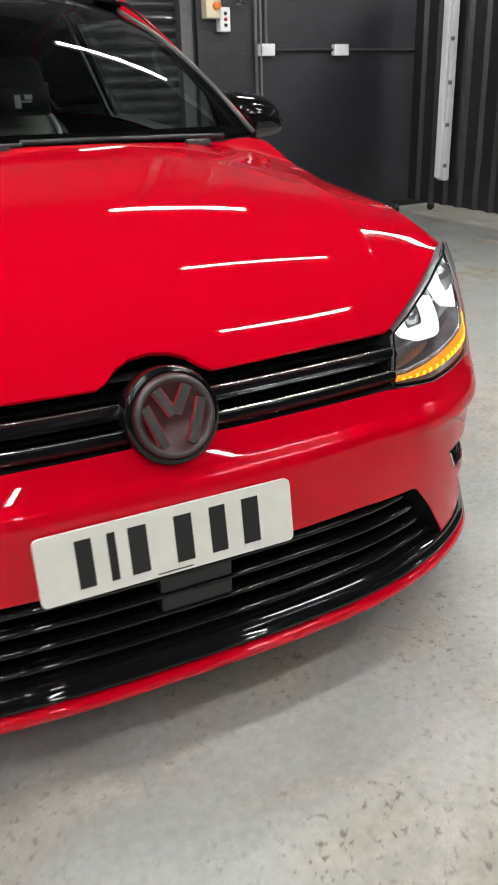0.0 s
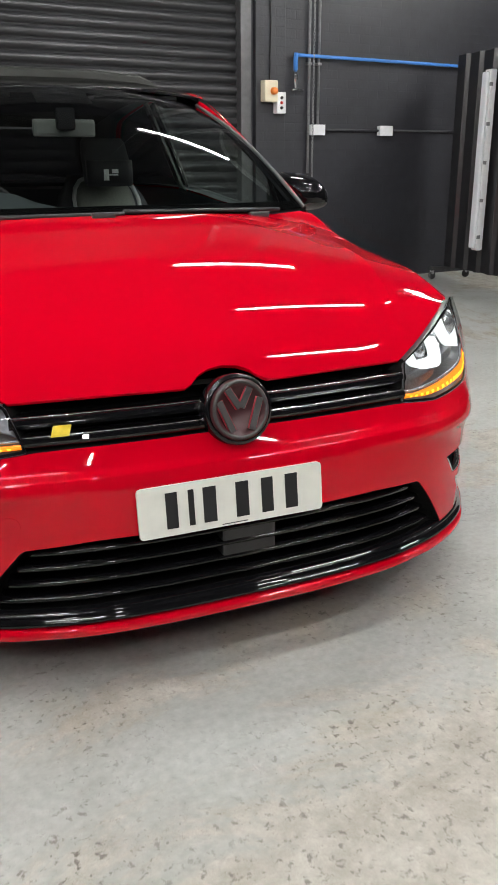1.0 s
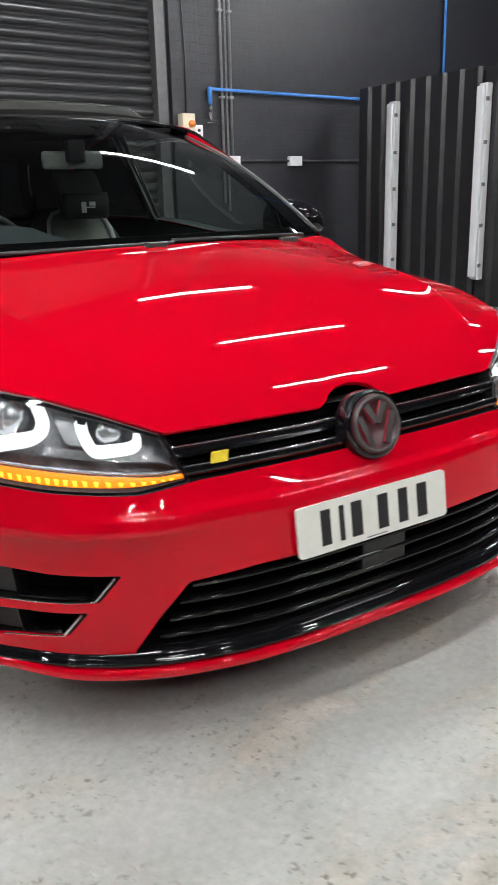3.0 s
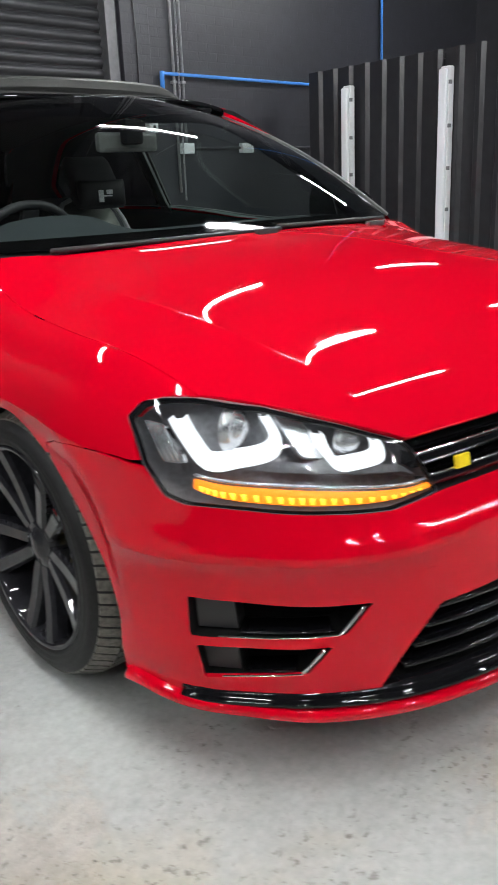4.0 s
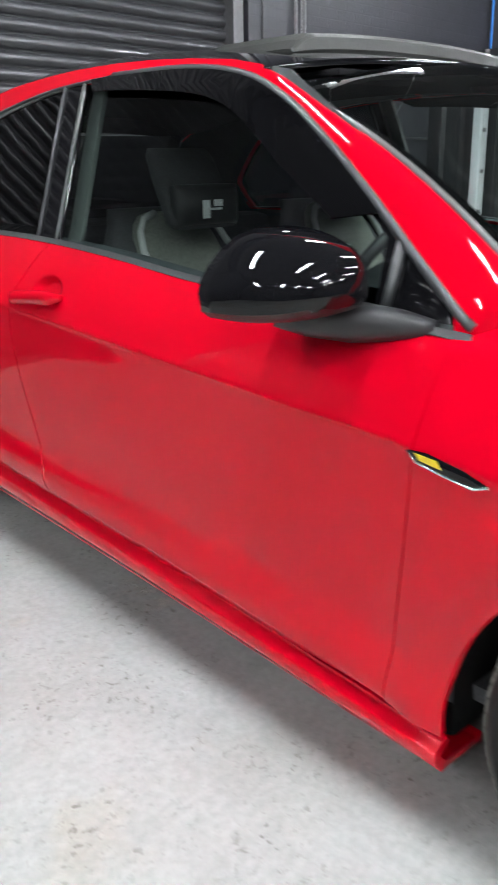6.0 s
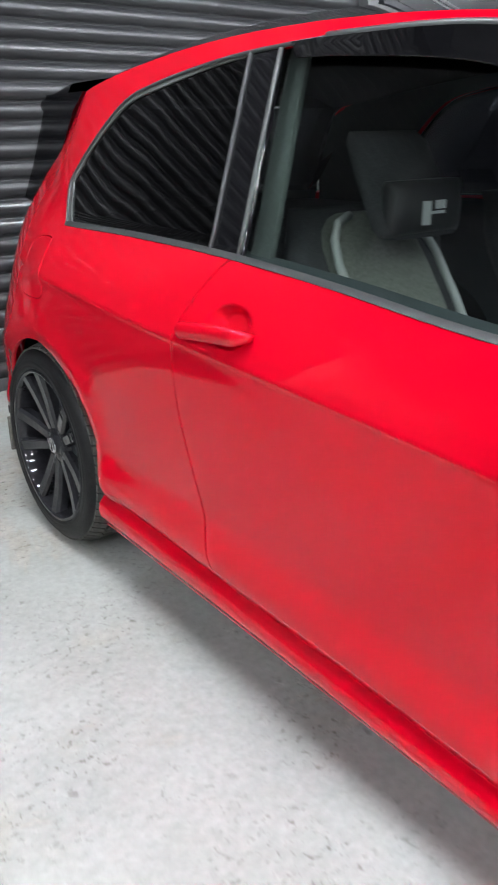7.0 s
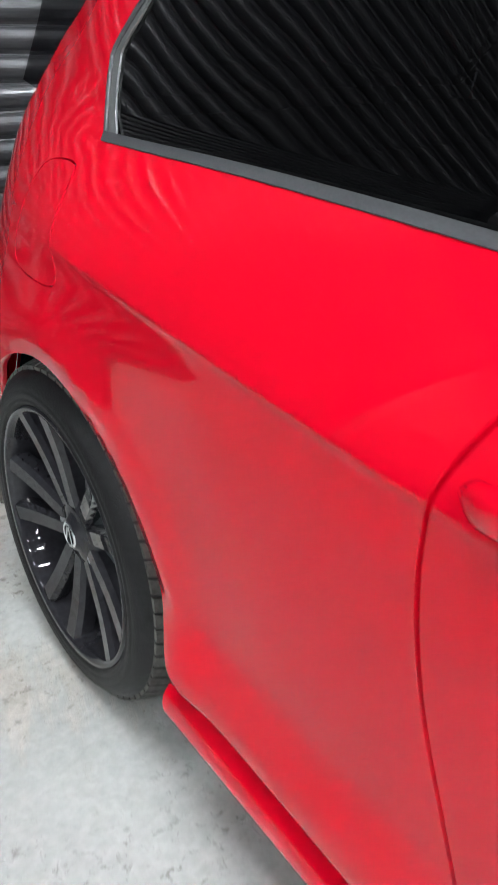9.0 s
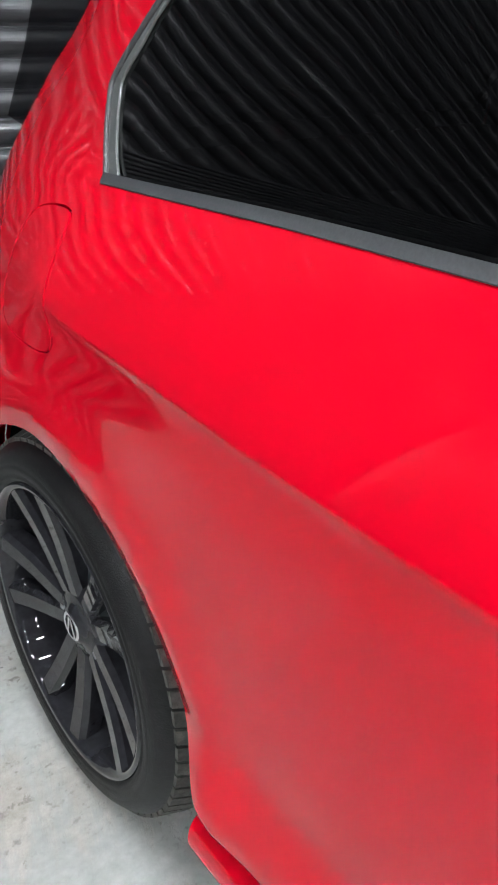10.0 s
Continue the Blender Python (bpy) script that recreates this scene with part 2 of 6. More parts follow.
BRICK_WALL = painted_brick()
SHUTTER = surface("dark_shutter_steel", (0.030, 0.0305, 0.034), rough=0.40, metal=0.3, coat=0.05, grain=0.15, grain_scale=14, stain=0.2, stain_scale=2.0, per_piece=0.12)
FRAME_STEEL = surface("shutter_guide_steel", (0.10, 0.10, 0.105), rough=0.45, metal=0.4, grain=0.15, grain_scale=20)
SHEET = surface("black_profiled_sheet", (0.022, 0.022, 0.025), rough=0.33, grain=0.2, grain_scale=12, coat=0.2)
WHITE_PLASTIC = surface("white_plastic", (0.72, 0.73, 0.75), rough=0.35, grain=0.04, grain_scale=30)
BLUE_PIPE = surface("blue_air_pipe", (0.05, 0.22, 0.62), rough=0.4, grain=0.08)
GREY_PIPE = surface("galvanised_conduit", (0.28, 0.28, 0.29), rough=0.5, metal=0.5, grain=0.2, grain_scale=60)
CEILING = surface("ceiling_sheet", (0.06, 0.06, 0.063), rough=0.7, grain=0.1, grain_scale=6)
TUBE = glow("led_tube", (0.96, 0.985, 1.0), 178.0)

# ---- building helpers ----
def mesh_object(name, bm, material, parent=None, smooth=False):
    me = bpy.data.meshes.new(name)
    bm.normal_update()
    bm.to_mesh(me)
    bm.free()
    for m in (material if isinstance(material, (list, tuple)) else [material]):
        me.materials.append(m)
    if smooth:
        for p in me.polygons:
            p.use_smooth = True
    ob = new(name, me)
    ob.parent = parent
    return ob


def part(name, bm, material, parent, label="", smooth=False):
    """Link a bmesh as one mesh under a thing or under a part."""
    ob = mesh_object(name, bm, material, parent, smooth)
    return tagged(ob, label) if label else ob


def thing(name, m, label, category="", group="", kind=""):
    ob = new(name)
    ob.matrix_world = m
    return tagged(ob, label, category, group, kind)


def add_box(bm, x0, x1, y0, y1, z0, z1, bevel=0.0, m=None):
    r = bmesh.ops.create_cube(bm, size=1.0, matrix=Matrix.Translation(((x0 + x1) / 2, (y0 + y1) / 2, (z0 + z1) / 2)) @ Matrix.Diagonal((x1 - x0, y1 - y0, z1 - z0, 1)))
    vs = r["verts"]
    if bevel:
        es = list({e for v in vs for e in v.link_edges})
        got = bmesh.ops.bevel(bm, geom=es, offset=bevel, segments=2, affect="EDGES", profile=0.6)
        vs = [v for v in got["verts"]]
        vs = list({v for f in got["faces"] for v in f.verts} | {v for v in vs if v.is_valid})
    if m is not None:
        bmesh.ops.transform(bm, matrix=m, verts=[v for v in vs if v.is_valid])
    return bm


def box(x0, x1, y0, y1, z0, z1, bevel=0.0):
    return add_box(bmesh.new(), x0, x1, y0, y1, z0, z1, bevel)


def add_tube(bm, pts, r, seg=10, caps=True):
    """A tube of radius r (a number, or one for each point) along points."""
    pts = [Vector(p) for p in pts]
    rings = []
    up = None
    for i, p in enumerate(pts):
        d = (pts[min(i + 1, len(pts) - 1)] - pts[max(i - 1, 0)]).normalized()
        if up is None:
            up = Vector((0, 0, 1)) if abs(d.z) < 0.9 else Vector((1, 0, 0))
        a = d.cross(up).normalized()
        b = a.cross(d).normalized()
        up = b
        rr = r[i] if isinstance(r, (list, tuple)) else r
        rings.append([bm.verts.new(p + rr * (math.cos(2 * math.pi * k / seg) * a + math.sin(2 * math.pi * k / seg) * b)) for k in range(seg)])
    for q, w in zip(rings, rings[1:]):
        for k in range(seg):
            f = bm.faces.new((q[k], q[(k + 1) % seg], w[(k + 1) % seg], w[k]))
            f.smooth = True
    if caps:
        bm.faces.new(list(reversed(rings[0])))
        bm.faces.new(rings[-1])
    return bm


def add_extrusion(bm, profile, p0, p1, closed=True, ax=None, ay=None):
    """A profile of (a, b) pairs swept straight from p0 to p1; a runs along ax, b along ay."""
    p0, p1 = Vector(p0), Vector(p1)
    ax, ay = Vector(ax), Vector(ay)
    r0 = [bm.verts.new(p0 + a * ax + b * ay) for a, b in profile]
    r1 = [bm.verts.new(p1 + a * ax + b * ay) for a, b in profile]
    n = len(profile)
    for k in range(n if closed else n - 1):
        bm.faces.new((r0[k], r0[(k + 1) % n], r1[(k + 1) % n], r1[k]))
    if closed:
        bm.faces.new(list(reversed(r0)))
        bm.faces.new(r1)
    return bm


def add_lathe(bm, profile, seg, axis_m=None, closed=False):
    """Turn (radius, along) pairs round the local x axis."""
    rings = []
    for r, a in profile:
        ring = []
        for k in range(seg):
            w = 2 * math.pi * k / seg
            p = Vector((a, r * math.cos(w), r * math.sin(w)))
            ring.append(bm.verts.new(axis_m @ p if axis_m else p))
        rings.append(ring)
    pairs = list(zip(rings, rings[1:])) + ([(rings[-1], rings[0])] if closed else [])
    for q, w in pairs:
        for k in range(seg):
            f = bm.faces.new((q[k], q[(k + 1) % seg], w[(k + 1) % seg], w[k]))
            f.smooth = True
    return bm


# ---- the hall ----
SHUTTER_L, SHUTTER_R, SHUTTER_TOP = -3.3, 2.26, 4.6
HALL_L, HALL_R, HALL_BACK, HALL_TOP = -7.6, 8.0, -12.5, 5.0

floor = mesh_object("floor", box(HALL_L - 0.3, HALL_R + 0.3, HALL_BACK - 0.3, 0.6, -0.2, 0.0), FLOOR)
floor.matrix_world = HALL
tagged(floor, "worn light grey painted concrete floor with chips and stains", "floor", kind="structure")

wall_north = thing("wall_north", HALL, "charcoal painted brick wall round the roller shutter", "wall", kind="structure")
part("wall_panel", box(HALL_L, SHUTTER_L - 0.1, 0.0, 0.3, 0, HALL_TOP), BRICK_WALL, wall_north)
part("wall_panel", box(SHUTTER_R + 0.1, HALL_R, 0.0, 0.3, 0, HALL_TOP), BRICK_WALL, wall_north)
part("lintel", box(SHUTTER_L - 0.1, SHUTTER_R + 0.1, 0.0, 0.3, SHUTTER_TOP, HALL_TOP), BRICK_WALL, wall_north)
part("pier", box(SHUTTER_R + 0.13, SHUTTER_R + 0.42, -0.05, 0.0, 0, HALL_TOP, 0.004), BRICK_WALL, wall_north)
for nm, b in (("wall_south", (HALL_L, HALL_R, HALL_BACK - 0.25, HALL_BACK, 0, HALL_TOP)),
              ("wall_west", (HALL_L - 0.25, HALL_L, HALL_BACK, 0.3, 0, HALL_TOP)),
              ("wall_east", (HALL_R, HALL_R + 0.25, HALL_BACK, 0.3, 0, HALL_TOP))):
    w = mesh_object(nm, box(*b), WALL)
    w.matrix_world = HALL
    tagged(w, "plain charcoal painted wall closing the hall", "wall", kind="structure")
ceiling = mesh_object("ceiling", box(HALL_L, HALL_R, HALL_BACK, 0.3, HALL_TOP, HALL_TOP + 0.15), CEILING)
ceiling.matrix_world = HALL
tagged(ceiling, "dark grey sheeted ceiling of the hall", "ceiling", kind="structure")

# roller shutter: curved laths between two guides
shutter = thing("roller_shutter", HALL, "closed dark grey steel roller shutter with curved laths", "shutter")
LATH = 0.088
prof = []
for k in range(9):
    w = math.pi * k / 8
    prof.append((-0.016 * math.sin(w) ** 0.8, 0.006 + 0.066 * k / 8))
prof += [(0.006, 0.0745), (0.010, 0.080), (0.006, LATH + 0.004), (0.012, LATH + 0.004), (0.014, 0.003), (0.004, 0.003)]
bm = bmesh.new()
add_extrusion(bm, prof, (SHUTTER_L, 0, 0), (SHUTTER_R, 0, 0), True, (0, 1, 0), (0, 0, 1))
first = part("slat", bm, SHUTTER, shutter)
first.location = (0, 0.06, 0.06)
for k in range(1, 51):
    s = new("slat", first.data)
    s.parent = shutter
    s.location = (0, 0.06 + 0.0012 * math.sin(k * 2.4), 0.06 + k * LATH)
part("bottom_rail", box(SHUTTER_L, SHUTTER_R, 0.035, 0.075, 0.0, 0.062, 0.004), FRAME_STEEL, shutter)
part("guide", box(SHUTTER_R, SHUTTER_R + 0.1, -0.03, 0.09, 0, SHUTTER_TOP, 0.004), FRAME_STEEL, shutter)
part("guide", box(SHUTTER_L - 0.1, SHUTTER_L, -0.03, 0.09, 0, SHUTTER_TOP, 0.004), FRAME_STEEL, shutter)

# ceiling battens with LED tubes
def led_batten(u, v, z, turn=0.0):
    th = thing("ceiling_light", HALL @ Matrix.Translation((u, -v, z)) @ Matrix.Rotation(radians(turn), 4, "Z"), "slim white LED batten, lit, hung under the ceiling", "lamp", "ceiling battens")
    part("housing", box(-0.64, 0.64, -0.042, 0.042, 0.019, 0.075, 0.005), WHITE_PLASTIC, th)
    bm = bmesh.new()
    add_tube(bm, [(-0.62, 0, 0), (0.62, 0, 0)], 0.023, 10)
    part("tube", bm, TUBE, th, "glowing white tube")
    part("hanger", box(-0.6, -0.59, -0.004, 0.004, 0.075, HALL_TOP - z), GREY_PIPE, th)
    part("hanger", box(0.59, 0.6, -0.004, 0.004, 0.075, HALL_TOP - z), GREY_PIPE, th)
    return th


LAMP_Z = 3.4
for v, du in ((1.85, 0.06), (3.69, -0.06), (5.41, -0.12), (7.2, 0.0)):
    for u in (-5.1, -1.70, 1.70, 5.0):
        led_batten(u + du, v, LAMP_Z)
for u in (-2.5, -1.05, 1.25):
    led_batten(u, 9.0, LAMP_Z, 90)

# ---- fittings on the wall ----
def wall_thing(name, u, z, label, category, group=""):
    return thing(name, HALL @ Matrix.Translation((u, 0, z)), label, category, group)


for u in (3.03, 3.79):
    so = wall_thing("wall_socket", u, 1.37, "white double socket box on the charcoal wall", "socket", "wall sockets")
    part("back_box", box(-0.073, 0.073, -0.045, 0.0, -0.043, 0.043, 0.006), WHITE_PLASTIC, so)
    part("face_plate", box(-0.074, 0.074, -0.054, -0.045, -0.044, 0.044, 0.004), WHITE_PLASTIC, so)
    for dx in (-0.035, 0.035):
        part("switch_rocker", box(dx - 0.008, dx + 0.008, -0.058, -0.054, 0.014, 0.032, 0.002), WHITE_PLASTIC, so)
iso = wall_thing("isolator_switch", 2.50, 1.67, "white isolator box with an orange rotary knob", "switch")
part("switch_box", box(-0.065, 0.065, -0.13, -0.05, -0.085, 0.085, 0.008), surface("cream_plastic", (0.66, 0.60, 0.45), rough=0.4), iso)
bm = bmesh.new()
add_lathe(bm, [(0.0, 0.035), (0.026, 0.035), (0.030, 0.0)], 24, Matrix.Translation((0.02, -0.13, 0.0)) @ Matrix.Rotation(radians(-90), 4, "Z"))
part("knob", bm, surface("orange_plastic", (0.75, 0.20, 0.03), rough=0.4), iso, "orange knob", True)
iso2 = wall_thing("push_button_box", 2.605, 1.58, "small white push-button box beside the isolator", "switch")
part("button_box", box(-0.045, 0.045, -0.12, -0.05, -0.085, 0.085, 0.008), WHITE_PLASTIC, iso2)
for dz in (-0.04, 0.0, 0.04):
    bm = bmesh.new()
    add_lathe(bm, [(0.0, 0.012), (0.012, 0.012), (0.013, 0.0)], 16, Matrix.Translation((0, -0.12, dz)) @ Matrix.Rotation(radians(-90), 4, "Z"))
    part("button", bm, SATIN_BLACK if dz else surface("red_button", (0.5, 0.03, 0.02), rough=0.4), iso2, "", True)

con = wall_thing("cable_conduit", 0, 0, "dark conduit running along the wall between the sockets", "conduit")
bm = bmesh.new()
add_tube(bm, [(3.10, -0.02, 1.372), (3.72, -0.02, 1.372)], 0.012)
part("conduit_run", bm, WALL, con, "", True)
bm = bmesh.new()
add_tube(bm, [(3.86, -0.02, 1.372), (5.4, -0.02, 1.372)], 0.012)
part("conduit_run", bm, WALL, con, "", True)
for u, z0 in ((2.935, 1.0), (3.035, 1.42)):
    th = wall_thing("wall_conduit", u, 0, "galvanised steel conduit running up the wall", "conduit", "vertical conduits")
    bm = bmesh.new()
    add_tube(bm, [(0, -0.03, z0), (0, -0.03, HALL_TOP)], 0.0125)
    part("conduit_run", bm, GREY_PIPE, th, "", True)
    for z in (1.9, 2.6, 3.3, 4.0):
        part("clip", box(-0.022, 0.022, -0.046, 0.0, z, z + 0.02, 0.002), GREY_PIPE, th)
ch = wall_thing("hoist_chain", 2.965, 0, "steel hand chain hanging down the wall", "chain")
bm = bmesh.new()
for k in range(150):
    z = 0.95 + k * 0.026
    m = Matrix.Translation((0.0, -0.06, z)) @ Matrix.Rotation(radians(90 * (k % 2)), 4, "Z")
    pts = [m @ Vector((0.008 * math.cos(a), 0, 0.018 * math.sin(a))) for a in np.linspace(0, 2 * math.pi, 9)]
    add_tube(bm, pts, 0.003, 5, False)
part("chain", bm, GREY_PIPE, ch, "", True)

air = wall_thing("air_line", 0, 0, "blue compressed-air pipe with a valve on the wall", "pipe")
bm = bmesh.new()
add_tube(bm, [(2.80, -0.05, 1.97), (5.93, -0.05, 1.955)], 0.014)
part("pipe_run", bm, BLUE_PIPE, air, "blue pipe", True)
bm = bmesh.new()
add_tube(bm, [(5.93, -0.05, 1.95), (5.93, -0.05, HALL_TOP)], 0.014)
part("pipe_run", bm, BLUE_PIPE, air, "blue pipe", True)
bm = bmesh.new()
add_tube(bm, [(2.79, -0.05, 1.985), (2.785, -0.05, 1.95), (2.785, -0.05, 1.85)], 0.020)
part("elbow", bm, BLUE_PIPE, air, "blue elbow fitting", True)
bm = bmesh.new()
add_tube(bm, [(2.785, -0.05, 1.85), (2.785, -0.05, 1.79), (2.785, -0.05, 1.70)], [0.014, 0.022, 0.012])
part("valve", bm, CHROME, air, "bright valve", True)
bm = bmesh.new()
add_tube(bm, [(2.74, -0.06, 1.69), (2.785, -0.06, 1.70), (2.86, -0.06, 1.692)], 0.009)
part("valve_lever", bm, CHROME, air, "", True)
cb = wall_thing("cable_drop", 2.52, 0, "thin black cable hanging down to the switch", "cable")
bm = bmesh.new()
add_tube(bm, [(0, -0.06, 1.75), (0.01, -0.062, 2.2), (-0.005, -0.06, 2.6), (0.0, -0.06, HALL_TOP)], 0.006, 6)
part("cable", bm, SATIN_BLACK, cb, "", True)

# ---- the wheeled screens of profiled sheet with lamps ----
SCR = Matrix.Translation((4.36, 5.22, 0)) @ Matrix.Rotation(radians(-90 - 2.5), 4, "Z")    # x runs along the screens towards the nose, y to the wall side
for i in range(3):
    sc = thing("sheet_screen", SCR @ Matrix.Translation((1.62 * i, 0, 0)), "black profiled sheet screen on a castor frame", "screen", "wheeled screens")
    bm = bmesh.new()
    prof, x = [], 0.0
    while x < 1.60:
        prof += [(x, 0.0), (x + 0.10, 0.0), (x + 0.125, -0.032), (x + 0.165, -0.032), (x + 0.19, 0.0)]
        x += 0.20
    prof = [p for p in prof if p[0] <= 1.6]
    back = [(a, b + 0.004) for a, b in prof[::-1]]
    add_extrusion(bm, prof + back, (0, 0, 0.12), (0, 0, 2.01), True, (1, 0, 0), (0, 1, 0))
    bmesh.ops.recalc_face_normals(bm, faces=bm.faces)
    part("sheet", bm, SHEET, sc)
    for z in (0.14, 1.05, 1.96):
        part("frame_rail", box(0.0, 1.6, 0.006, 0.046, z - 0.02, z + 0.02, 0.003), SATIN_BLACK, sc)
    for xx in (0.03, 1.57):
        part("frame_post", box(xx - 0.02, xx + 0.02, 0.046, 0.086, 0.10, 2.0, 0.003), SATIN_BLACK, sc)
        part("foot_bar", box(xx - 0.02, xx + 0.02, -0.17, 0.26, 0.085, 0.12, 0.003), SATIN_BLACK, sc)
        for yy in (-0.15, 0.24):
            bm = bmesh.new()
            add_lathe(bm, [(0.0, 0.013), (0.034, 0.013), (0.038, 0.006), (0.038, -0.006), (0.034, -0.013), (0.0, -0.013)], 20, Matrix.Translation((xx, yy, 0.038)))
            part("castor", bm, SATIN_BLACK, sc, "black castor", True)
            part("castor_fork", box(xx - 0.02, xx + 0.02, yy - 0.012, yy + 0.012, 0.05, 0.086, 0.003), STEEL, sc)
for xx, z0, z1 in ((0.60, 0.33, 1.84), (1.70, 0.34, 1.87), (2.80, 0.34, 1.87)):
    lp = thing("batten_lamp", SCR @ Matrix.Translation((xx, -0.05, z0)), "white sealed batten lamp, unlit, upright on the screen", "lamp", "upright battens")
    L = z1 - z0
    part("body", box(-0.045, 0.045, -0.05, 0.012, 0.0, L, 0.012), WHITE_PLASTIC, lp)
    part("diffuser", box(-0.038, 0.038, -0.085, -0.052, 0.02, L - 0.02, 0.014), surface("milky_diffuser", (0.82, 0.84, 0.88), rough=0.3, coat=0.4), lp, "milky diffuser")
    for k in range(5):
        z = 0.12 + (L - 0.24) * k / 4
        part("clip", box(0.046, 0.058, -0.062, -0.03, z - 0.015, z + 0.015, 0.003), LAMP_GREY, lp)

# ---- the car: its outer faces as smooth functions ----
from mathutils import geometry


def curve(*pts):
    """A smooth curve through (t, value) pairs."""
    t = np.array([p[0] for p in pts], float)
    v = np.array([p[1] for p in pts], float)
    h = np.diff(t)
    d = np.diff(v) / h
    m = np.empty_like(v)
    m[0], m[-1] = d[0], d[-1]
    m[1:-1] = (d[:-1] * h[1:] + d[1:] * h[:-1]) / (h[1:] + h[:-1])

    def f(x):
        i = min(max(int(np.searchsorted(t, x)) - 1, 0), len(h) - 1)
        if x <= t[0]:
            return float(v[0] + m[0] * (x - t[0]))
        if x >= t[-1]:
            return float(v[-1] + m[-1] * (x - t[-1]))
        s = (x - t[i]) / h[i]
        return float((2 * s**3 - 3 * s**2 + 1) * v[i] + (s**3 - 2 * s**2 + s) * h[i] * m[i] + (3 * s**2 - 2 * s**3) * v[i + 1] + (s**3 - s**2) * h[i] * m[i + 1])
    return f


def step(a, b, x):
    s = min(max((x - a) / (b - a), 0.0), 1.0)
    return s * s * (3 - 2 * s)


AXLE_F, AXLE_R, HUB_Z = 0.873, 3.503, 0.322
crease_z = curve((0.42, 0.628), (0.55, 0.642), (0.70, 0.666), (0.87, 0.686), (1.05, 0.700), (1.2, 0.716), (1.33, 0.742), (1.62, 0.76), (1.96, 0.78), (2.44, 0.806), (2.8, 0.822), (3.3, 0.845), (3.8, 0.87), (4.2, 0.88))
crease_x = curve((0.45, 0.875), (0.87, 0.893), (1.33, 0.900), (2.0, 0.905), (2.7, 0.905), (3.0, 0.898), (3.2, 0.888), (3.6, 0.852), (3.9, 0.765), (4.2, 0.61))
belt_z = curve((1.2, 0.902), (1.33, 0.907), (1.7, 0.925), (2.0, 0.94), (2.3, 0.967), (2.6, 0.985), (3.0, 0.992), (3.5, 0.985), (4.2, 0.98))
belt_x = curve((1.2, 0.805), (2.0, 0.805), (2.6, 0.797), (3.1, 0.778), (3.5, 0.752), (3.85, 0.700), (4.1, 0.635))


sill_top = curve((1.24, 0.228), (1.36, 0.240), (1.64, 0.256), (2.03, 0.277), (2.5, 0.296), (3.12, 0.308))


haunch = curve((2.6, 0.0), (2.9, 0.0), (3.15, 0.001), (3.3, 0.006), (3.5, 0.028), (3.6, 0.048), (3.7, 0.062), (3.8, 0.067), (3.9, 0.072), (4.0, 0.072), (4.3, 0.07))


def raw_side(y, z):
    """Half width of doors, quarter panels and side glass at the length y and the height z."""
    zc, xc, zb, xb = crease_z(y), crease_x(y), belt_z(y), belt_x(y)
    if z <= zc:
        d = zc - z
        x = xc - 0.0025 * step(0, 0.016, d) - 0.017 * (d / 0.45) ** 1.6
        x += 0.0045 * step(1.9, 2.6, y) * step(0.0, 0.085, d) + 0.004 * step(2.75, 3.2, y) * step(3.6, 3.2, y) * step(0.0, 0.20, d)
        zs = sill_top(y)
        x += (0.008 + 0.016 * step(1.0, 1.4, y)) * step(zs + 0.145, zs + 0.035, z) - 0.011 * step(1.2, 1.4, y) * step(zs + 0.028, zs - 0.006, z) + max(0.0, haunch(y)) * step(0.88, 0.58, z)
        for ax in (AXLE_F, AXLE_R):
            r = math.hypot((y - ax) / 1.13, z - HUB_Z)
            lip = 0.014 if ax == AXLE_F else 0.012
            x += lip * math.exp(-((r - 0.374) / 0.055) ** 2) if r > 0.374 else lip - 0.012 * min(1.0, (0.374 - r) / 0.045)
        return x
    if z <= zb:
        t = (z - zc) / (zb - zc)
        return xc - (xc - xb) * (0.62 * t + 0.38 * t * t)
    d = z - zb
    return xb - (0.36 + 0.22 * step(3.55, 3.95, y)) * d - 0.05 * d * d - 0.4 * max(0.0, d - 0.38) ** 1.5


def side_x(y, z):
    """The same, with crease and belt rounded off towards the tail."""
    d = 0.115 * step(3.38, 3.75, y) * step(0.62, 0.78, z)
    if d < 0.002:
        return raw_side(y, z)
    return sum(w * raw_side(y, z + k * d) for w, k in ((0.06, -1), (0.12, -0.66), (0.2, -0.33), (0.24, 0), (0.2, 0.33), (0.12, 0.66), (0.06, 1)))


def S_side(y, z):
    return Vector((-side_x(y, z), y, z))


# nose: one plan curve, drawn back with the height
nose_g = curve((0.0, 0.0), (0.2, 0.004), (0.43, 0.032), (0.56, 0.070), (0.64, 0.110), (0.72, 0.172), (0.78, 0.25), (0.83, 0.325), (0.865, 0.41), (0.885, 0.50))
nose_y = curve((0.14, -0.025), (0.21, -0.026), (0.30, -0.016), (0.36, -0.010), (0.45, 0.000), (0.50, 0.010), (0.54, 0.034), (0.58, 0.052), (0.62, 0.075), (0.66, 0.115), (0.71, 0.185), (0.75, 0.25))
_px = [i * 0.885 / 200 for i in range(201)]
_arc = [0.0]
for a_, b_ in zip(_px, _px[1:]):
    _arc.append(_arc[-1] + math.hypot(b_ - a_, nose_g(b_) - nose_g(a_)))
NOSE_LEN = _arc[-1]


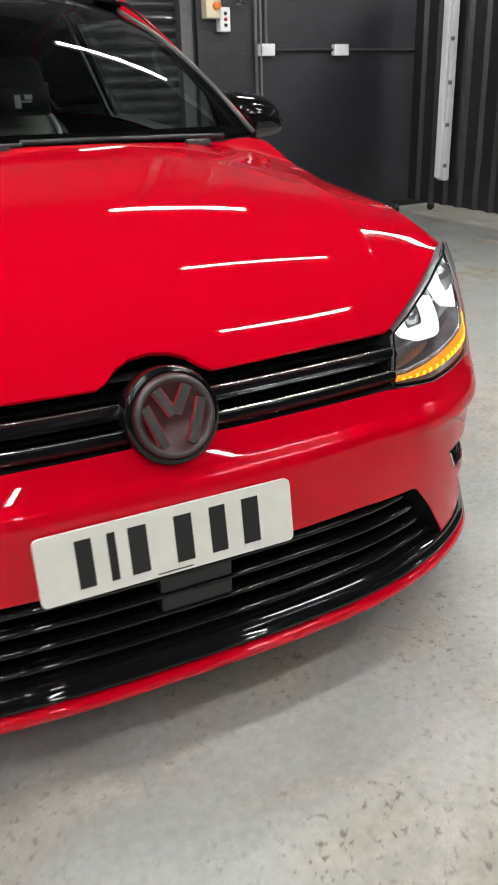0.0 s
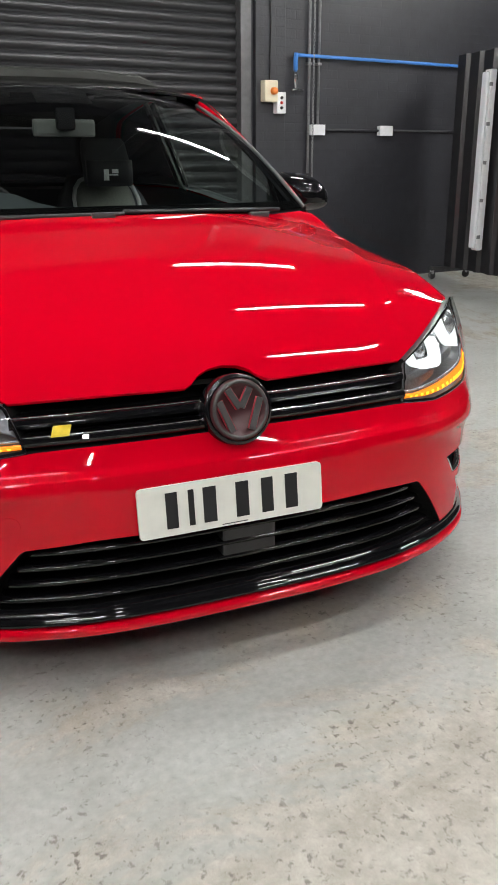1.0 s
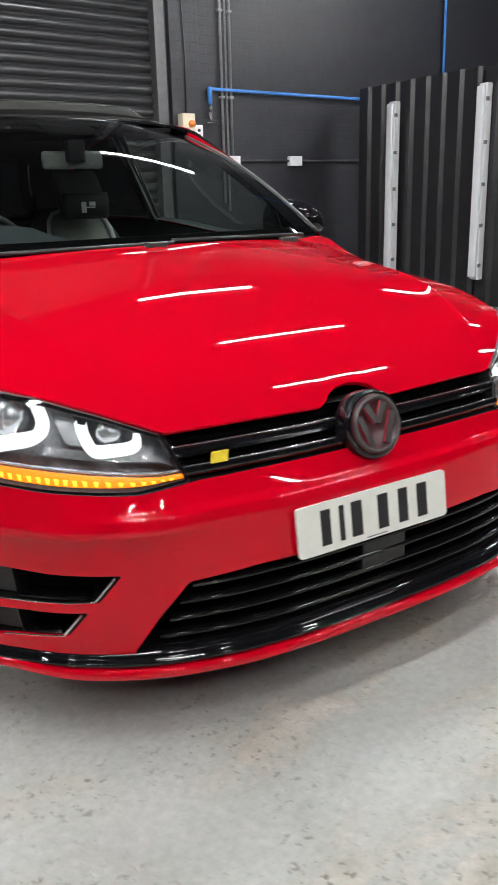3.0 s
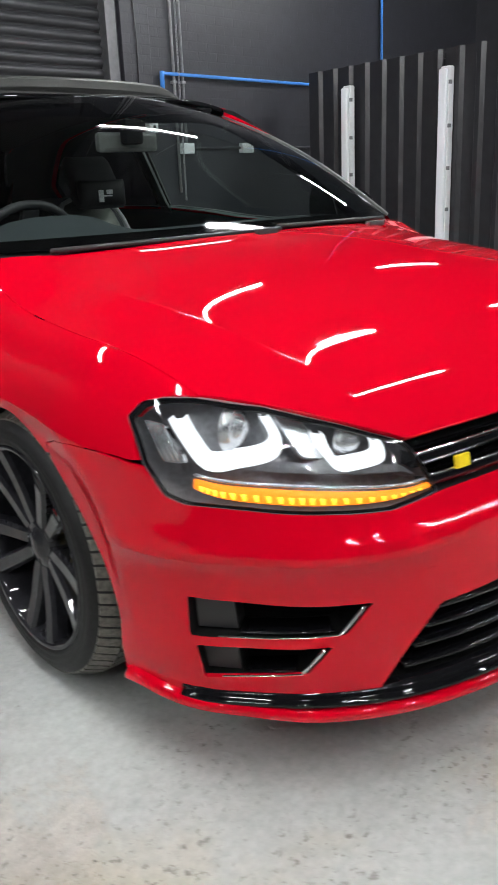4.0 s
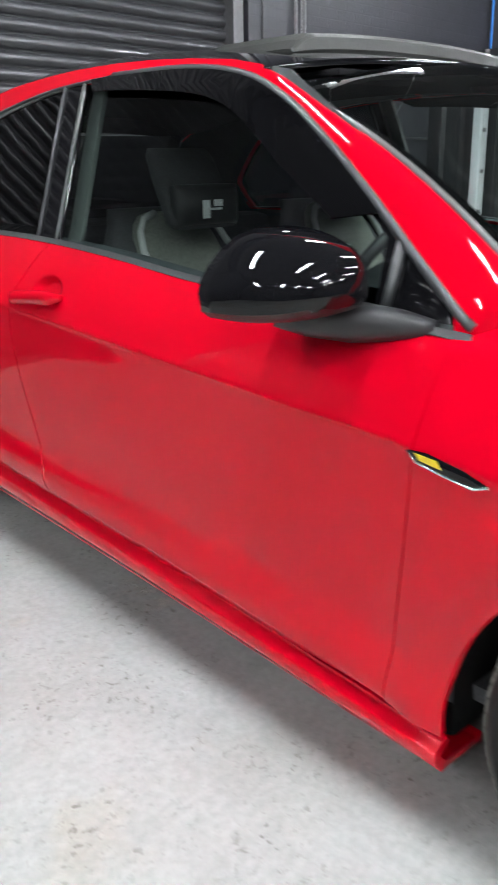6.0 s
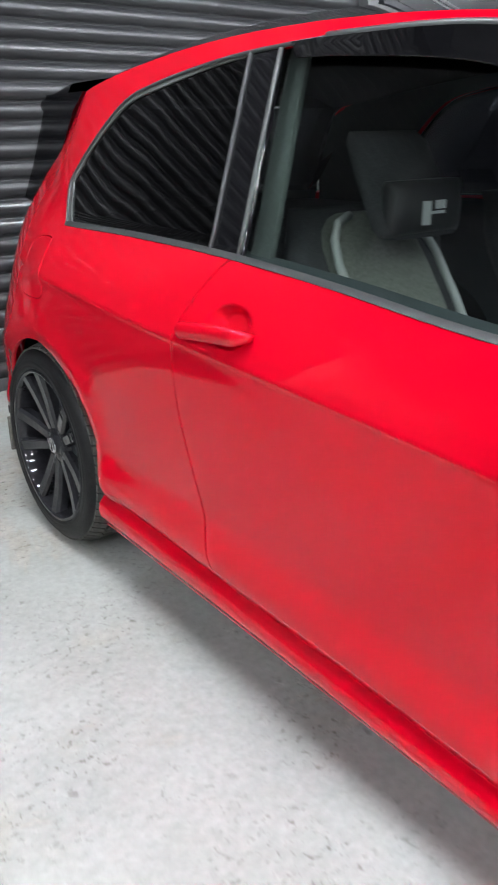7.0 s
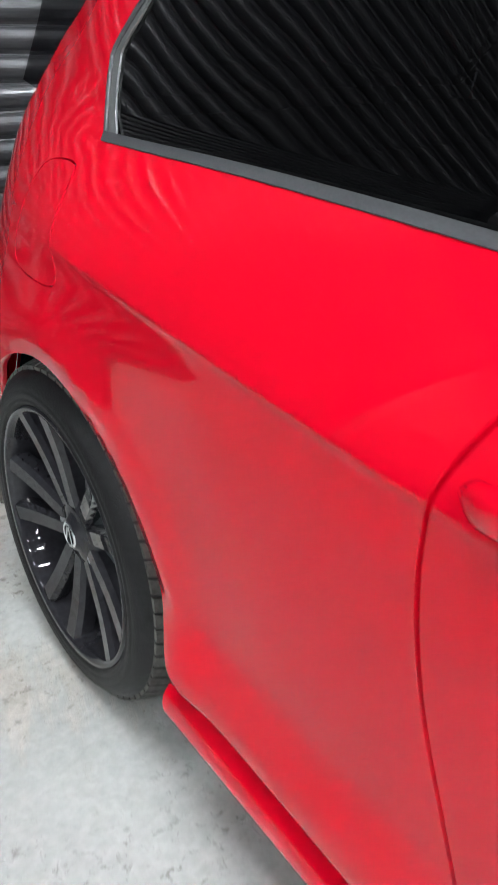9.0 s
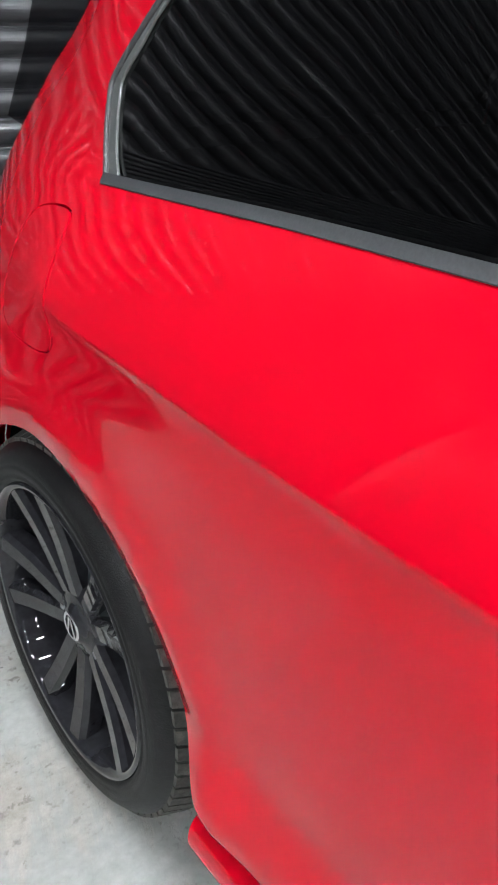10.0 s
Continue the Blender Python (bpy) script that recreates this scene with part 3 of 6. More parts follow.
# the ledge below the headlights: how far it stands proud, by the height, on the nose and round the corner
ledge = curve((0.15, 0.0), (0.40, 0.0), (0.435, 0.004), (0.458, 0.012), (0.468, 0.0175), (0.476, 0.0185), (0.50, 0.0155), (0.53, 0.0125), (0.56, 0.012), (0.8, 0.012))
corner_ledge = curve((0.15, 0.006), (0.40, 0.006), (0.435, 0.010), (0.458, 0.017), (0.468, 0.0215), (0.476, 0.0215), (0.50, 0.017), (0.54, 0.009), (0.59, 0.002), (0.63, 0.0), (0.8, 0.0))


def S_nose(s, z, out=0.0):
    """s: metres along the plan curve from the middle (negative: the other side); past its end it runs on along the flank."""
    a = abs(s)
    if a <= NOSE_LEN:
        x = float(np.interp(a, _arc, _px))
        y = nose_g(x)
        k = step(0.9 * NOSE_LEN, 0.2 * NOSE_LEN, a)
    else:
        x = 0.885 + 0.014 * step(0, 0.2, a - NOSE_LEN)
        y = nose_g(0.885) + (a - NOSE_LEN)
        k = 0.0
    y += nose_y(z) * ((0.25 + 0.75 * k) if z < 0.48 else (0.25 + 0.75 * k) + 0.2 * (1 - k) * step(0.48, 0.58, z))
    proud = out + ledge(z) * step(0.34, 0.62, a) - 0.010 * step(0.30, 0.17, z) * step(0.3, 0.8, a)
    proud += 0.008 * step(0.514, 0.498, z) * step(0.26, 0.34, z) * step(0.80, 0.40, a)
    # outward direction of the plan curve
    xa = min(x, 0.88)
    dg = (nose_g(xa + 0.004) - nose_g(xa - 0.004)) / 0.008 if a <= NOSE_LEN else 30.0
    n = math.hypot(1.0, dg)
    x += proud * dg / n
    y -= proud / n
    if y > 0.40 and z < 0.66:
        k = step(0.40, 0.56, y) * step(0.20, 0.30, z)
        r = math.hypot((y - AXLE_F) / 1.13, z - HUB_Z)
        bulge = corner_ledge(z) * step(0.374, 0.435, r)
        x += (side_x(max(y, 0.46), z) + bulge + out - x) * k
    return Vector((-x if s >= 0 else x, y, z))


# bonnet
hood_mid = curve((0.05, 0.58), (0.095, 0.648), (0.125, 0.678), (0.19, 0.728), (0.277, 0.778), (0.36, 0.812), (0.5, 0.860), (0.75, 0.920), (1.0, 0.962), (1.2, 0.985))
hood_ez = curve((0.09, 0.530), (0.125, 0.570), (0.19, 0.648), (0.277, 0.712), (0.36, 0.748), (0.5, 0.790), (0.75, 0.822), (0.92, 0.845), (1.07, 0.885), (1.18, 0.935), (1.25, 0.942))
hood_ex = curve((0.09, 0.755), (0.36, 0.765), (0.6, 0.787), (0.8, 0.795), (1.0, 0.790), (1.12, 0.775), (1.2, 0.760), (1.25, 0.755))
hood_fold = curve((0.15, 0.50), (0.38, 0.573), (0.5, 0.604), (0.68, 0.628), (0.93, 0.647), (1.2, 0.665))


def S_hood(x, y):
    a = abs(x)
    zm, ze, xe, xf = hood_mid(y), hood_ez(y), hood_ex(y), hood_fold(y)
    fold = 0.05
    drop = zm - ze - fold * max(0.0, xe - xf)
    z = zm - drop * (a / xe) ** 2.4 - fold * max(0.0, a - xf)
    z += (0.0005 + 0.0038 * step(0.92, 0.62, y)) * step(0.12, 0.32, y) * step(1.15, 0.95, y) * (math.exp((a - xf) / 0.034) if a < xf else math.exp((xf - a) / 0.06))
    return Vector((x, y, z))


# wings: w < 0 is metres below the shoulder, 0 to 0.3 runs over the shoulder to the bonnet gap
def wing_arc(y):
    """Start and end angle of the wing's section, its foot and its top edge."""
    f0, f1 = radians(17) * step(1.28, 1.0, y), radians(72)
    zt = hood_ez(y) + (belt_z(y) - hood_ez(y)) * step(1.2, 1.33, y)
    xt = hood_ex(y) + (belt_x(y) - hood_ex(y)) * step(1.19, 1.33, y)
    return f0, f1, crease_z(y) - 0.01, zt, xt


def S_wing(y, w):
    f0, f1, z0, zt, xt = wing_arc(y)
    if w <= 0:
        z = z0 + w
        x = side_x(max(y, 0.46), z)
    else:
        f = f0 + (f1 - f0) * min(w / 0.3, 1.0)
        z = z0 + (zt - z0) * (math.sin(f) - math.sin(f0)) / (math.sin(f1) - math.sin(f0))
        xs = side_x(max(y, 0.46), z0)
        x1 = xt + (xs - xt) * (math.cos(f) - math.cos(f1)) / (math.cos(f0) - math.cos(f1))
        x2 = side_x(y, z)
        k = step(0.95, 1.32, y) * step(0.3, 0.15, w)
        x = x1 + (x2 - x1) * k
    return Vector((-x, y, z))


# roof and windscreen
roof_mid = curve((1.80, 1.385), (2.0, 1.418), (2.3, 1.455), (2.6, 1.483), (3.0, 1.490), (3.4, 1.463), (3.8, 1.395), (4.0, 1.355))
roof_ez = curve((1.80, 1.318), (2.0, 1.372), (2.2, 1.396), (2.6, 1.415), (3.0, 1.405), (3.4, 1.365), (3.8, 1.30), (4.0, 1.26))


def roof_ex(y):
    return side_x(y, roof_ez(y))


def S_roof(x, y):
    xe = roof_ex(y)
    return Vector((x, y, roof_mid(y) - (roof_mid(y) - roof_ez(y)) * min(1.05, abs(x) / xe) ** 3.6))


def S_screen(u, v):
    """u: -1 to 1 across, v: 0 at the cowl, 1 at the roof."""
    a = abs(u)
    x0, x1 = 0.742, 0.605
    y0 = 0.985 + 0.215 * a ** 2.2
    z0 = 0.962 - 0.006 * a
    y1 = 1.80 + 0.13 * a ** 2.0
    z1 = roof_mid(1.80) - 0.052 * a ** 2.2
    x = (x0 + (x1 - x0) * v) * u
    bow = 0.035 * math.sin(math.pi * v)
    return Vector((x, y0 + (y1 - y0) * v - bow * 0.45, z0 + (z1 - z0) * v + bow * 0.9))


def inside(poly, p):
    x, y = p
    c = False
    j = len(poly) - 1
    for i in range(len(poly)):
        xi, yi = poly[i]
        xj, yj = poly[j]
        if (yi > y) != (yj > y) and x < (xj - xi) * (y - yi) / (yj - yi) + xi:
            c = not c
        j = i
    return c


def dense(poly, h):
    out = []
    for (ax, ay), (bx, by) in zip(poly, poly[1:] + poly[:1]):
        n = max(1, int(math.ceil(math.hypot(bx - ax, by - ay) / h)))
        out += [(ax + (bx - ax) * k / n, ay + (by - ay) * k / n) for k in range(n)]
    return out


def smooth_line(pts, n=6):
    """A rounded open line through points in the plane."""
    f = [Vector((*p, 0)) for p in pts]
    out = []
    for i in range(len(f) - 1):
        p0, p1, p2, p3 = f[max(i - 1, 0)], f[i], f[i + 1], f[min(i + 2, len(f) - 1)]
        for k in range(n):
            t = k / n
            q = 0.5 * ((2 * p1) + (p2 - p0) * t + (2 * p0 - 5 * p1 + 4 * p2 - p3) * t * t + (3 * p1 - p0 - 3 * p2 + p3) * t**3)
            out.append((q.x, q.y))
    out.append(tuple(pts[-1]))
    return out


def along(line, v):
    """The point at the share v of a line's length."""
    d = [0.0]
    for a, b in zip(line, line[1:]):
        d.append(d[-1] + (b - a).length)
    x = v * d[-1]
    for i in range(len(line) - 1):
        if x <= d[i + 1]:
            return line[i].lerp(line[i + 1], (x - d[i]) / (d[i + 1] - d[i]))
    return line[-1]


def skin(name, outline, fmap, material, parent, h=0.03, holes=(), lip=0.012, mirror=False, lines=(), label="", hem=True, flip=False, hy=None):
    """A sheet cut out of a smooth face: outline and holes in the face's own plane, with turned-in edges."""
    hv = hy or h
    ring = dense(outline, h)
    rings = [ring] + [dense(q, min(h, hv)) for q in holes]
    pts, edges = [], []
    for r in rings:
        o = len(pts)
        pts += r
        edges += [(o + k, o + (k + 1) % len(r)) for k in range(len(r))]
    for ln in lines:
        r = dense(ln, h)[: -max(1, int(math.ceil(math.dist(ln[-1], ln[0]) / h)))] + [ln[-1]]
        r = [p for p in r if inside(outline, p)]
        o = len(pts)
        pts += r
        edges += [(o + k, o + k + 1) for k in range(len(r) - 1)]
    xs, ys = [p[0] for p in outline], [p[1] for p in outline]
    border = np.array(pts)
    nx, ny = int((max(xs) - min(xs)) / h) + 1, int((max(ys) - min(ys)) / hv) + 1
    for i in range(nx + 1):
        for j in range(ny + 1):
            p = (min(xs) + (i + 0.5 * (j % 2)) * h, min(ys) + j * hv)
            if not inside(outline, p) or any(inside(q, p) for q in holes):
                continue
            if np.min(np.hypot((border[:, 0] - p[0]) / h, (border[:, 1] - p[1]) / hv)) < 0.45:
                continue
            pts.append(p)
    vs, _, fs, *_ = geometry.delaunay_2d_cdt([Vector(p) for p in pts], edges, [], 0, 1e-6)
    tris = []
    for f in fs:
        cx, cy = sum(vs[k].x for k in f) / len(f), sum(vs[k].y for k in f) / len(f)
        if inside(outline, (cx, cy)) and not any(inside(q, (cx, cy)) for q in holes):
            tris.append(list(f))
    sx = -1.0 if mirror else 1.0

    def at(a, b):
        p = fmap(a, b)
        return Vector((p.x * sx, p.y, p.z))
    e = 0.003
    P = [at(v.x, v.y) for v in vs]
    N = []
    for v in vs:
        n = (at(v.x + e, v.y) - at(v.x - e, v.y)).cross(at(v.x, v.y + e) - at(v.x, v.y - e))
        n = n.normalized() if n.length > 1e-12 else Vector((0, 0, 1))
        if mirror != flip:
            n = -n
        N.append(n)
    verts = list(P)
    faces, fnorm = [], []
    count = {}
    for f in tris:
        n = (P[f[1]] - P[f[0]]).cross(P[f[2]] - P[f[0]])
        if n.dot(N[f[0]] + N[f[1]] + N[f[2]]) < 0:
            f = f[::-1]
        faces.append(f)
        fnorm.append([N[k] for k in f])
        for a, b in zip(f, f[1:] + f[:1]):
            count[(min(a, b), max(a, b))] = count.get((min(a, b), max(a, b)), []) + [(a, b)]
    if hem and lip:
        low = {}
        for key, uses in count.items():
            if len(uses) == 1:
                a, b = uses[0]
                for k in (a, b):
                    if k not in low:
                        low[k] = len(verts)
                        verts.append(P[k] - lip * N[k])
                f = [b, a, low[a], low[b]]
                q = [verts[k] for k in f]
                n = (q[1] - q[0]).cross(q[3] - q[0])
                n = n.normalized() if n.length > 1e-12 else N[a]
                faces.append(f)
                ra, rb = (N[a] * 0.7 + n).normalized(), (N[b] * 0.7 + n).normalized()
                fnorm.append([rb, ra, n, n])
    me = bpy.data.meshes.new(name)
    me.from_pydata([tuple(v) for v in verts], [], faces)
    me.polygons.foreach_set("use_smooth", [True] * len(me.polygons))
    me.normals_split_custom_set([tuple(n) for f in fnorm for n in f])
    me.materials.append(material)
    ob = new(name, me)
    ob.parent = parent
    return tagged(ob, label) if label else ob


car = thing("car", Matrix.Identity(4), "glossy red three-door hatchback with black wheels parked on the floor", "car")


def both(name, outline, fmap, material, parent, **kw):
    skin(name, outline, fmap, material, parent, **kw)
    skin(name, outline, fmap, material, parent, mirror=True, **kw)


# wheel arches, drawn in length and height
rear_arch = smooth_line([(3.082, 0.312), (3.112, 0.385), (3.182, 0.498), (3.274, 0.594), (3.40, 0.655), (3.52, 0.663), (3.65, 0.620), (3.75, 0.545), (3.83, 0.44), (3.87, 0.33), (3.88, 0.24)], 4)
front_arch = smooth_line([(1.240, 0.245), (1.241, 0.344), (1.192, 0.47), (1.107, 0.572), (1.015, 0.628), (0.91, 0.651), (0.84, 0.648), (0.765, 0.618), (0.715, 0.588)], 4)
nose_arch = smooth_line([(0.700, 0.580), (0.627, 0.506), (0.562, 0.42), (0.527, 0.350), (0.505, 0.26), (0.495, 0.165)], 4)
# doors
GAP = 0.004
door_front = smooth_line([(1.362, 0.262), (1.353, 0.42), (1.340, 0.60), (1.330, 0.744), (1.328, 0.83), (1.327, 0.905)])
door_rear = smooth_line([(2.604, 0.985), (2.630, 0.955), (2.655, 0.905), (2.686, 0.822), (2.683, 0.72), (2.662, 0.614), (2.615, 0.478), (2.568, 0.345), (2.53, 0.305)])
door_low = [(2.45, 0.298), (2.0, 0.279), (1.6, 0.262)]
door_top = [(y, belt_z(y) - 0.003) for y in (1.33, 1.5, 1.7, 1.9, 2.1, 2.3, 2.5)]
door_poly = door_front[:-1] + door_top + door_rear + door_low
foot_lines = [[(y, sill_top(y) + o) for y in np.linspace(1.37, 3.06, 60)] for o in (0.010, 0.020, 0.029, 0.037)]

def fold_ring(ax, a0, a1):
    return [(ax + 1.13 * 0.374 * math.cos(radians(a)), HUB_Z + 0.374 * math.sin(radians(a))) for a in np.linspace(a0, a1, 40)]


crease_line = [(y, crease_z(y)) for y in np.linspace(1.2, 3.9, 60)]
crease_lines = [[(y, z + o) for y, z in crease_line] for o in (-0.034, -0.016, -0.008, 0.0, 0.008, 0.022)]
def S_door(y, z):
    """The door's face with the hollow behind its handle."""
    r = math.hypot((y - 2.520) / 0.080, (z - 0.872) / 0.040)
    return Vector((-side_x(y, z) + 0.026 * step(1.0, 0.35, r), y, z))


cups = [[(2.520 + 0.080 * q * math.cos(a), 0.872 + 0.040 * q * math.sin(a)) for a in np.linspace(0, 2 * math.pi, 33)] for q in (0.3, 0.55, 0.8, 1.0)]
both("door", door_poly, S_door, RED, car, h=0.032, lines=crease_lines + foot_lines + cups, flip=True)

# quarter panels
quarter = [(p[0] + 0.0065, p[1]) for p in door_rear[::-1]] + [(y, belt_z(y) - 0.003) for y in np.linspace(2.64, 3.46, 14)]
c_front = smooth_line([(3.482, belt_z(3.48) - 0.003), (3.508, 1.015), (3.535, 1.075), (3.526, 1.115), (3.405, 1.225), (3.28, 1.304), (3.15, 1.335), (2.95, 1.362), (2.75, 1.380), (2.5, 1.388)], 4)
quarter = quarter + c_front
roof_line = [(y, roof_ez(y) + 0.006) for y in np.linspace(2.5, 3.72, 16)]
tail = smooth_line([(3.78, 1.285), (3.88, 1.15), (3.98, 1.0), (4.03, 0.90), (4.07, 0.70), (4.12, 0.45), (4.08, 0.24)], 5)
quarter = quarter + roof_line + tail + rear_arch[::-1] + [(2.8, 0.306)]


def chaikin(poly, rounds):
    """The closed polygon with its corners cut again and again."""
    for _ in range(rounds):
        poly = [(a[0] * (1 - w) + b[0] * w, a[1] * (1 - w) + b[1] * w) for a, b in zip(poly, poly[1:] + poly[:1]) for w in (0.25, 0.75)]
    return poly


flap = chaikin([(3.490, 0.925), (3.452, 0.845), (3.425, 0.805), (3.46, 0.786), (3.60, 0.784), (3.645, 0.806), (3.650, 0.85), (3.655, 0.915), (3.620, 0.942), (3.51, 0.950)], 2)
flap_mid = (sum(p[0] for p in flap) / len(flap), sum(p[1] for p in flap) / len(flap))
flap_gap = [(y + 0.0042 * (y - flap_mid[0]) / math.hypot(y - flap_mid[0], z - flap_mid[1]), z + 0.0026 * (z - flap_mid[1]) / math.hypot(y - flap_mid[0], z - flap_mid[1])) for y, z in flap]
for mirror in (False, True):
    skin("quarter_panel", quarter, S_side, RED, car, h=0.021, lines=crease_lines + foot_lines + [fold_ring(AXLE_R, 12, 172)], flip=True, lip=0.015, mirror=mirror, holes=() if mirror else (flap_gap,))

# A-pillar and roof rail
a_low = smooth_line([(1.262, 0.93), (1.30, 0.922), (1.42, 1.005), (1.568, 1.115), (1.71, 1.212), (1.85, 1.295), (2.0, 1.352), (2.2, 1.381), (2.5, 1.389)], 4)
a_top = [(y, roof_ez(y) + 0.006) for y in (2.5, 2.35, 2.2, 2.05, 1.95)] + smooth_line([(1.88, 1.352), (1.72, 1.265), (1.55, 1.165), (1.38, 1.062), (1.24, 0.975), (1.215, 0.95)], 3)
rail = [p for p in a_low if p[0] > 1.90] + [p for p in a_top if p[0] > 1.90]
both("roof_rail", rail, S_side, RED, car, h=0.03, flip=True)

# wings
def wing_w(y, z):
    f0, f1, z0, zt, _ = wing_arc(y)
    if z <= z0:
        return z - z0
    q = math.sin(f0) + min(1.0, (z - z0) / (zt - z0)) * (math.sin(f1) - math.sin(f0))
    return 0.3 * (math.asin(q) - f0) / (f1 - f0)


wing = [(1.328, 0.3), (1.326, 0.2), (1.326, 0.1)] + [(y - GAP, wing_w(y, z)) for y, z in door_front[::-1] if z < crease_z(y)]
wing = wing + [(y, wing_w(y, z)) for y, z in front_arch]
lamp_side = [(0.712, 0.612), (0.66, 0.6275), (0.60, 0.6335), (0.50, 0.6355), (0.432, 0.6365), (0.410, 0.640), (0.426, 0.675), (0.444, 0.708), (0.424, 0.735), (0.394, 0.7445)]
wing = wing + [(y, wing_w(y, z)) for y, z in lamp_side] + [(0.350, 0.3), (0.6, 0.3), (0.8, 0.3), (1.1, 0.3)]
both("wing", wing, S_wing, RED, car, h=0.024, flip=True, lip=0.02, lines=[[(y, wing_w(y, z)) for y, z in fold_ring(AXLE_F, 8, 122)], [(y, 0.0) for y in np.linspace(0.55, 1.32, 40)], [(y, 0.006) for y in np.linspace(0.55, 1.32, 40)]])

# bonnet
front_edge = [(x, 0.092 + 0.033 * (x / 0.473) ** 2) for x in np.linspace(0.10, 0.473, 8)]
lamp_edge = smooth_line([(0.473, 0.125), (0.578, 0.190), (0.686, 0.277), (0.745, 0.338)], 3)[1:]
hood_side = [(hood_ex(y) - 0.003, y) for y in (0.352, 0.45, 0.55, 0.65, 0.75, 0.82, 0.89, 0.95, 1.0, 1.05, 1.1, 1.13, 1.16, 1.195)]
rear_edge = [(x, 0.975 + 0.215 * (x / 0.742) ** 2.2) for x in (0.70, 0.6, 0.45, 0.3, 0.15, 0.0)]
notch = [(0.0, 0.128), (0.035, 0.124), (0.062, 0.114), (0.082, 0.100)]
half = notch + front_edge + lamp_edge + hood_side + rear_edge
bonnet = half + [(-x, y) for x, y in half[::-1][1:-1]]
folds = [[(s * (hood_fold(y) + o), y) for y in np.linspace(0.2, 1.1, 34)] for s in (1, -1) for o in (-0.07, -0.05, -0.034, -0.022, -0.011, -0.003, 0.003, 0.014, 0.03, 0.05)]
skin("bonnet", bonnet, S_hood, RED, car, h=0.03, lines=folds)

# front bumper with its openings
LAMP_LOW = [(0.452, 0.553), (0.56, 0.543), (0.633, 0.548), (0.802, 0.562), (0.924, 0.568), (0.962, 0.580), (0.990, 0.632)]
bump_top = [(0.0, 0.557), (0.2, 0.556), (0.43, 0.554)] + LAMP_LOW[1:-1] + [(0.990, 0.628), (1.05, 0.6335), (1.12, 0.6335), (1.20, 0.6315), (1.26, 0.6255), (1.308, 0.610)]
nose_s0 = NOSE_LEN - nose_g(0.885)
bump = bump_top + [(y + nose_s0 - nose_y(z) * (0.25 + 0.2 * step(0.48, 0.58, z)), z) for y, z in nose_arch[:-1]] + [(s, 0.198) for s in (1.10, 0.95, 0.8, 0.66, 0.4, 0.2, 0.0)]
bump = bump + [(-s, z) for s, z in bump[::-1][1:-1]]


def mirrored(poly):
    return [(-s, z) for s, z in poly]


def rounded(poly, r=0.008, n=4):
    """The polygon with its corners rounded."""
    out = []
    m = len(poly)
    for i in range(m):
        p, a, b = Vector(poly[i]), Vector(poly[i - 1]), Vector(poly[(i + 1) % m])
        da, db = min(r, (a - p).length * 0.45), min(r, (b - p).length * 0.45)
        q0, q1 = p + (a - p).normalized() * da, p + (b - p).normalized() * db
        for k in range(n + 1):
            t = k / n
            q = q0 * (1 - t) ** 2 + p * 2 * t * (1 - t) + q1 * t * t
            out.append((q.x, q.y))
    return out


grille_half = [(0.0, 0.362), (0.20, 0.366), (0.34, 0.367), (0.487, 0.357), (0.552, 0.285), (0.612, 0.207), (0.4, 0.207), (0.2, 0.207), (0.0, 0.207)]
grille_hole = rounded(grille_half[1:-1] + [(-s, z) for s, z in grille_half[1:-1][::-1]], 0.012)
vent_up = rounded([(0.955, 0.390), (0.617, 0.384), (0.668, 0.325), (0.958, 0.308)])
vent_lo = rounded([(0.946, 0.291), (0.692, 0.304), (0.742, 0.248), (0.936, 0.222)])
def nose_s(y, z):
    return y + nose_s0 - nose_y(z) * (0.25 + 0.2 * step(0.48, 0.58, z))


lip_fold = [(nose_s(y, z), z) for y, z in fold_ring(AXLE_F, 130, 196)]
bumper = skin("bumper", bump, S_nose, RED, car, h=0.02, holes=[grille_hole, vent_up, vent_lo, mirrored(vent_up), mirrored(vent_lo)], flip=True, lines=[lip_fold, mirrored(lip_fold)] + [[(k * q, z) for q in np.linspace(0.36, 1.2, 50)] for z in (0.458, 0.465, 0.471, 0.477, 0.486, 0.50, 0.52) for k in (1, -1)] + [[(q, z) for q in np.linspace(-0.7, 0.7, 60)] for z in (0.496, 0.502, 0.508, 0.516)])


def well(name, poly, fmap, depth, material, parent, label=""):
    """A recess behind an opening: walls and a floor."""
    bm = bmesh.new()
    ring = dense(poly, 0.03)
    c = Vector((sum(p[0] for p in ring) / len(ring), sum(p[1] for p in ring) / len(ring)))
    top = [bm.verts.new(fmap(s, z, -0.002)) for s, z in ring]
    low = [bm.verts.new(fmap(c.x + (s - c.x) * 0.96, c.y + (z - c.y) * 0.92, -depth)) for s, z in ring]
    for k in range(len(ring)):
        f = bm.faces.new((top[k], top[(k + 1) % len(ring)], low[(k + 1) % len(ring)], low[k]))
    vs, _, fs, *_ = geometry.delaunay_2d_cdt([Vector(p) for p in ring], [(k, (k + 1) % len(ring)) for k in range(len(ring))], [], 1, 1e-6)
    if len(vs) == len(ring):
        for f in fs:
            bm.faces.new([low[k] for k in f])
    return part(name, bm, material, parent, label)


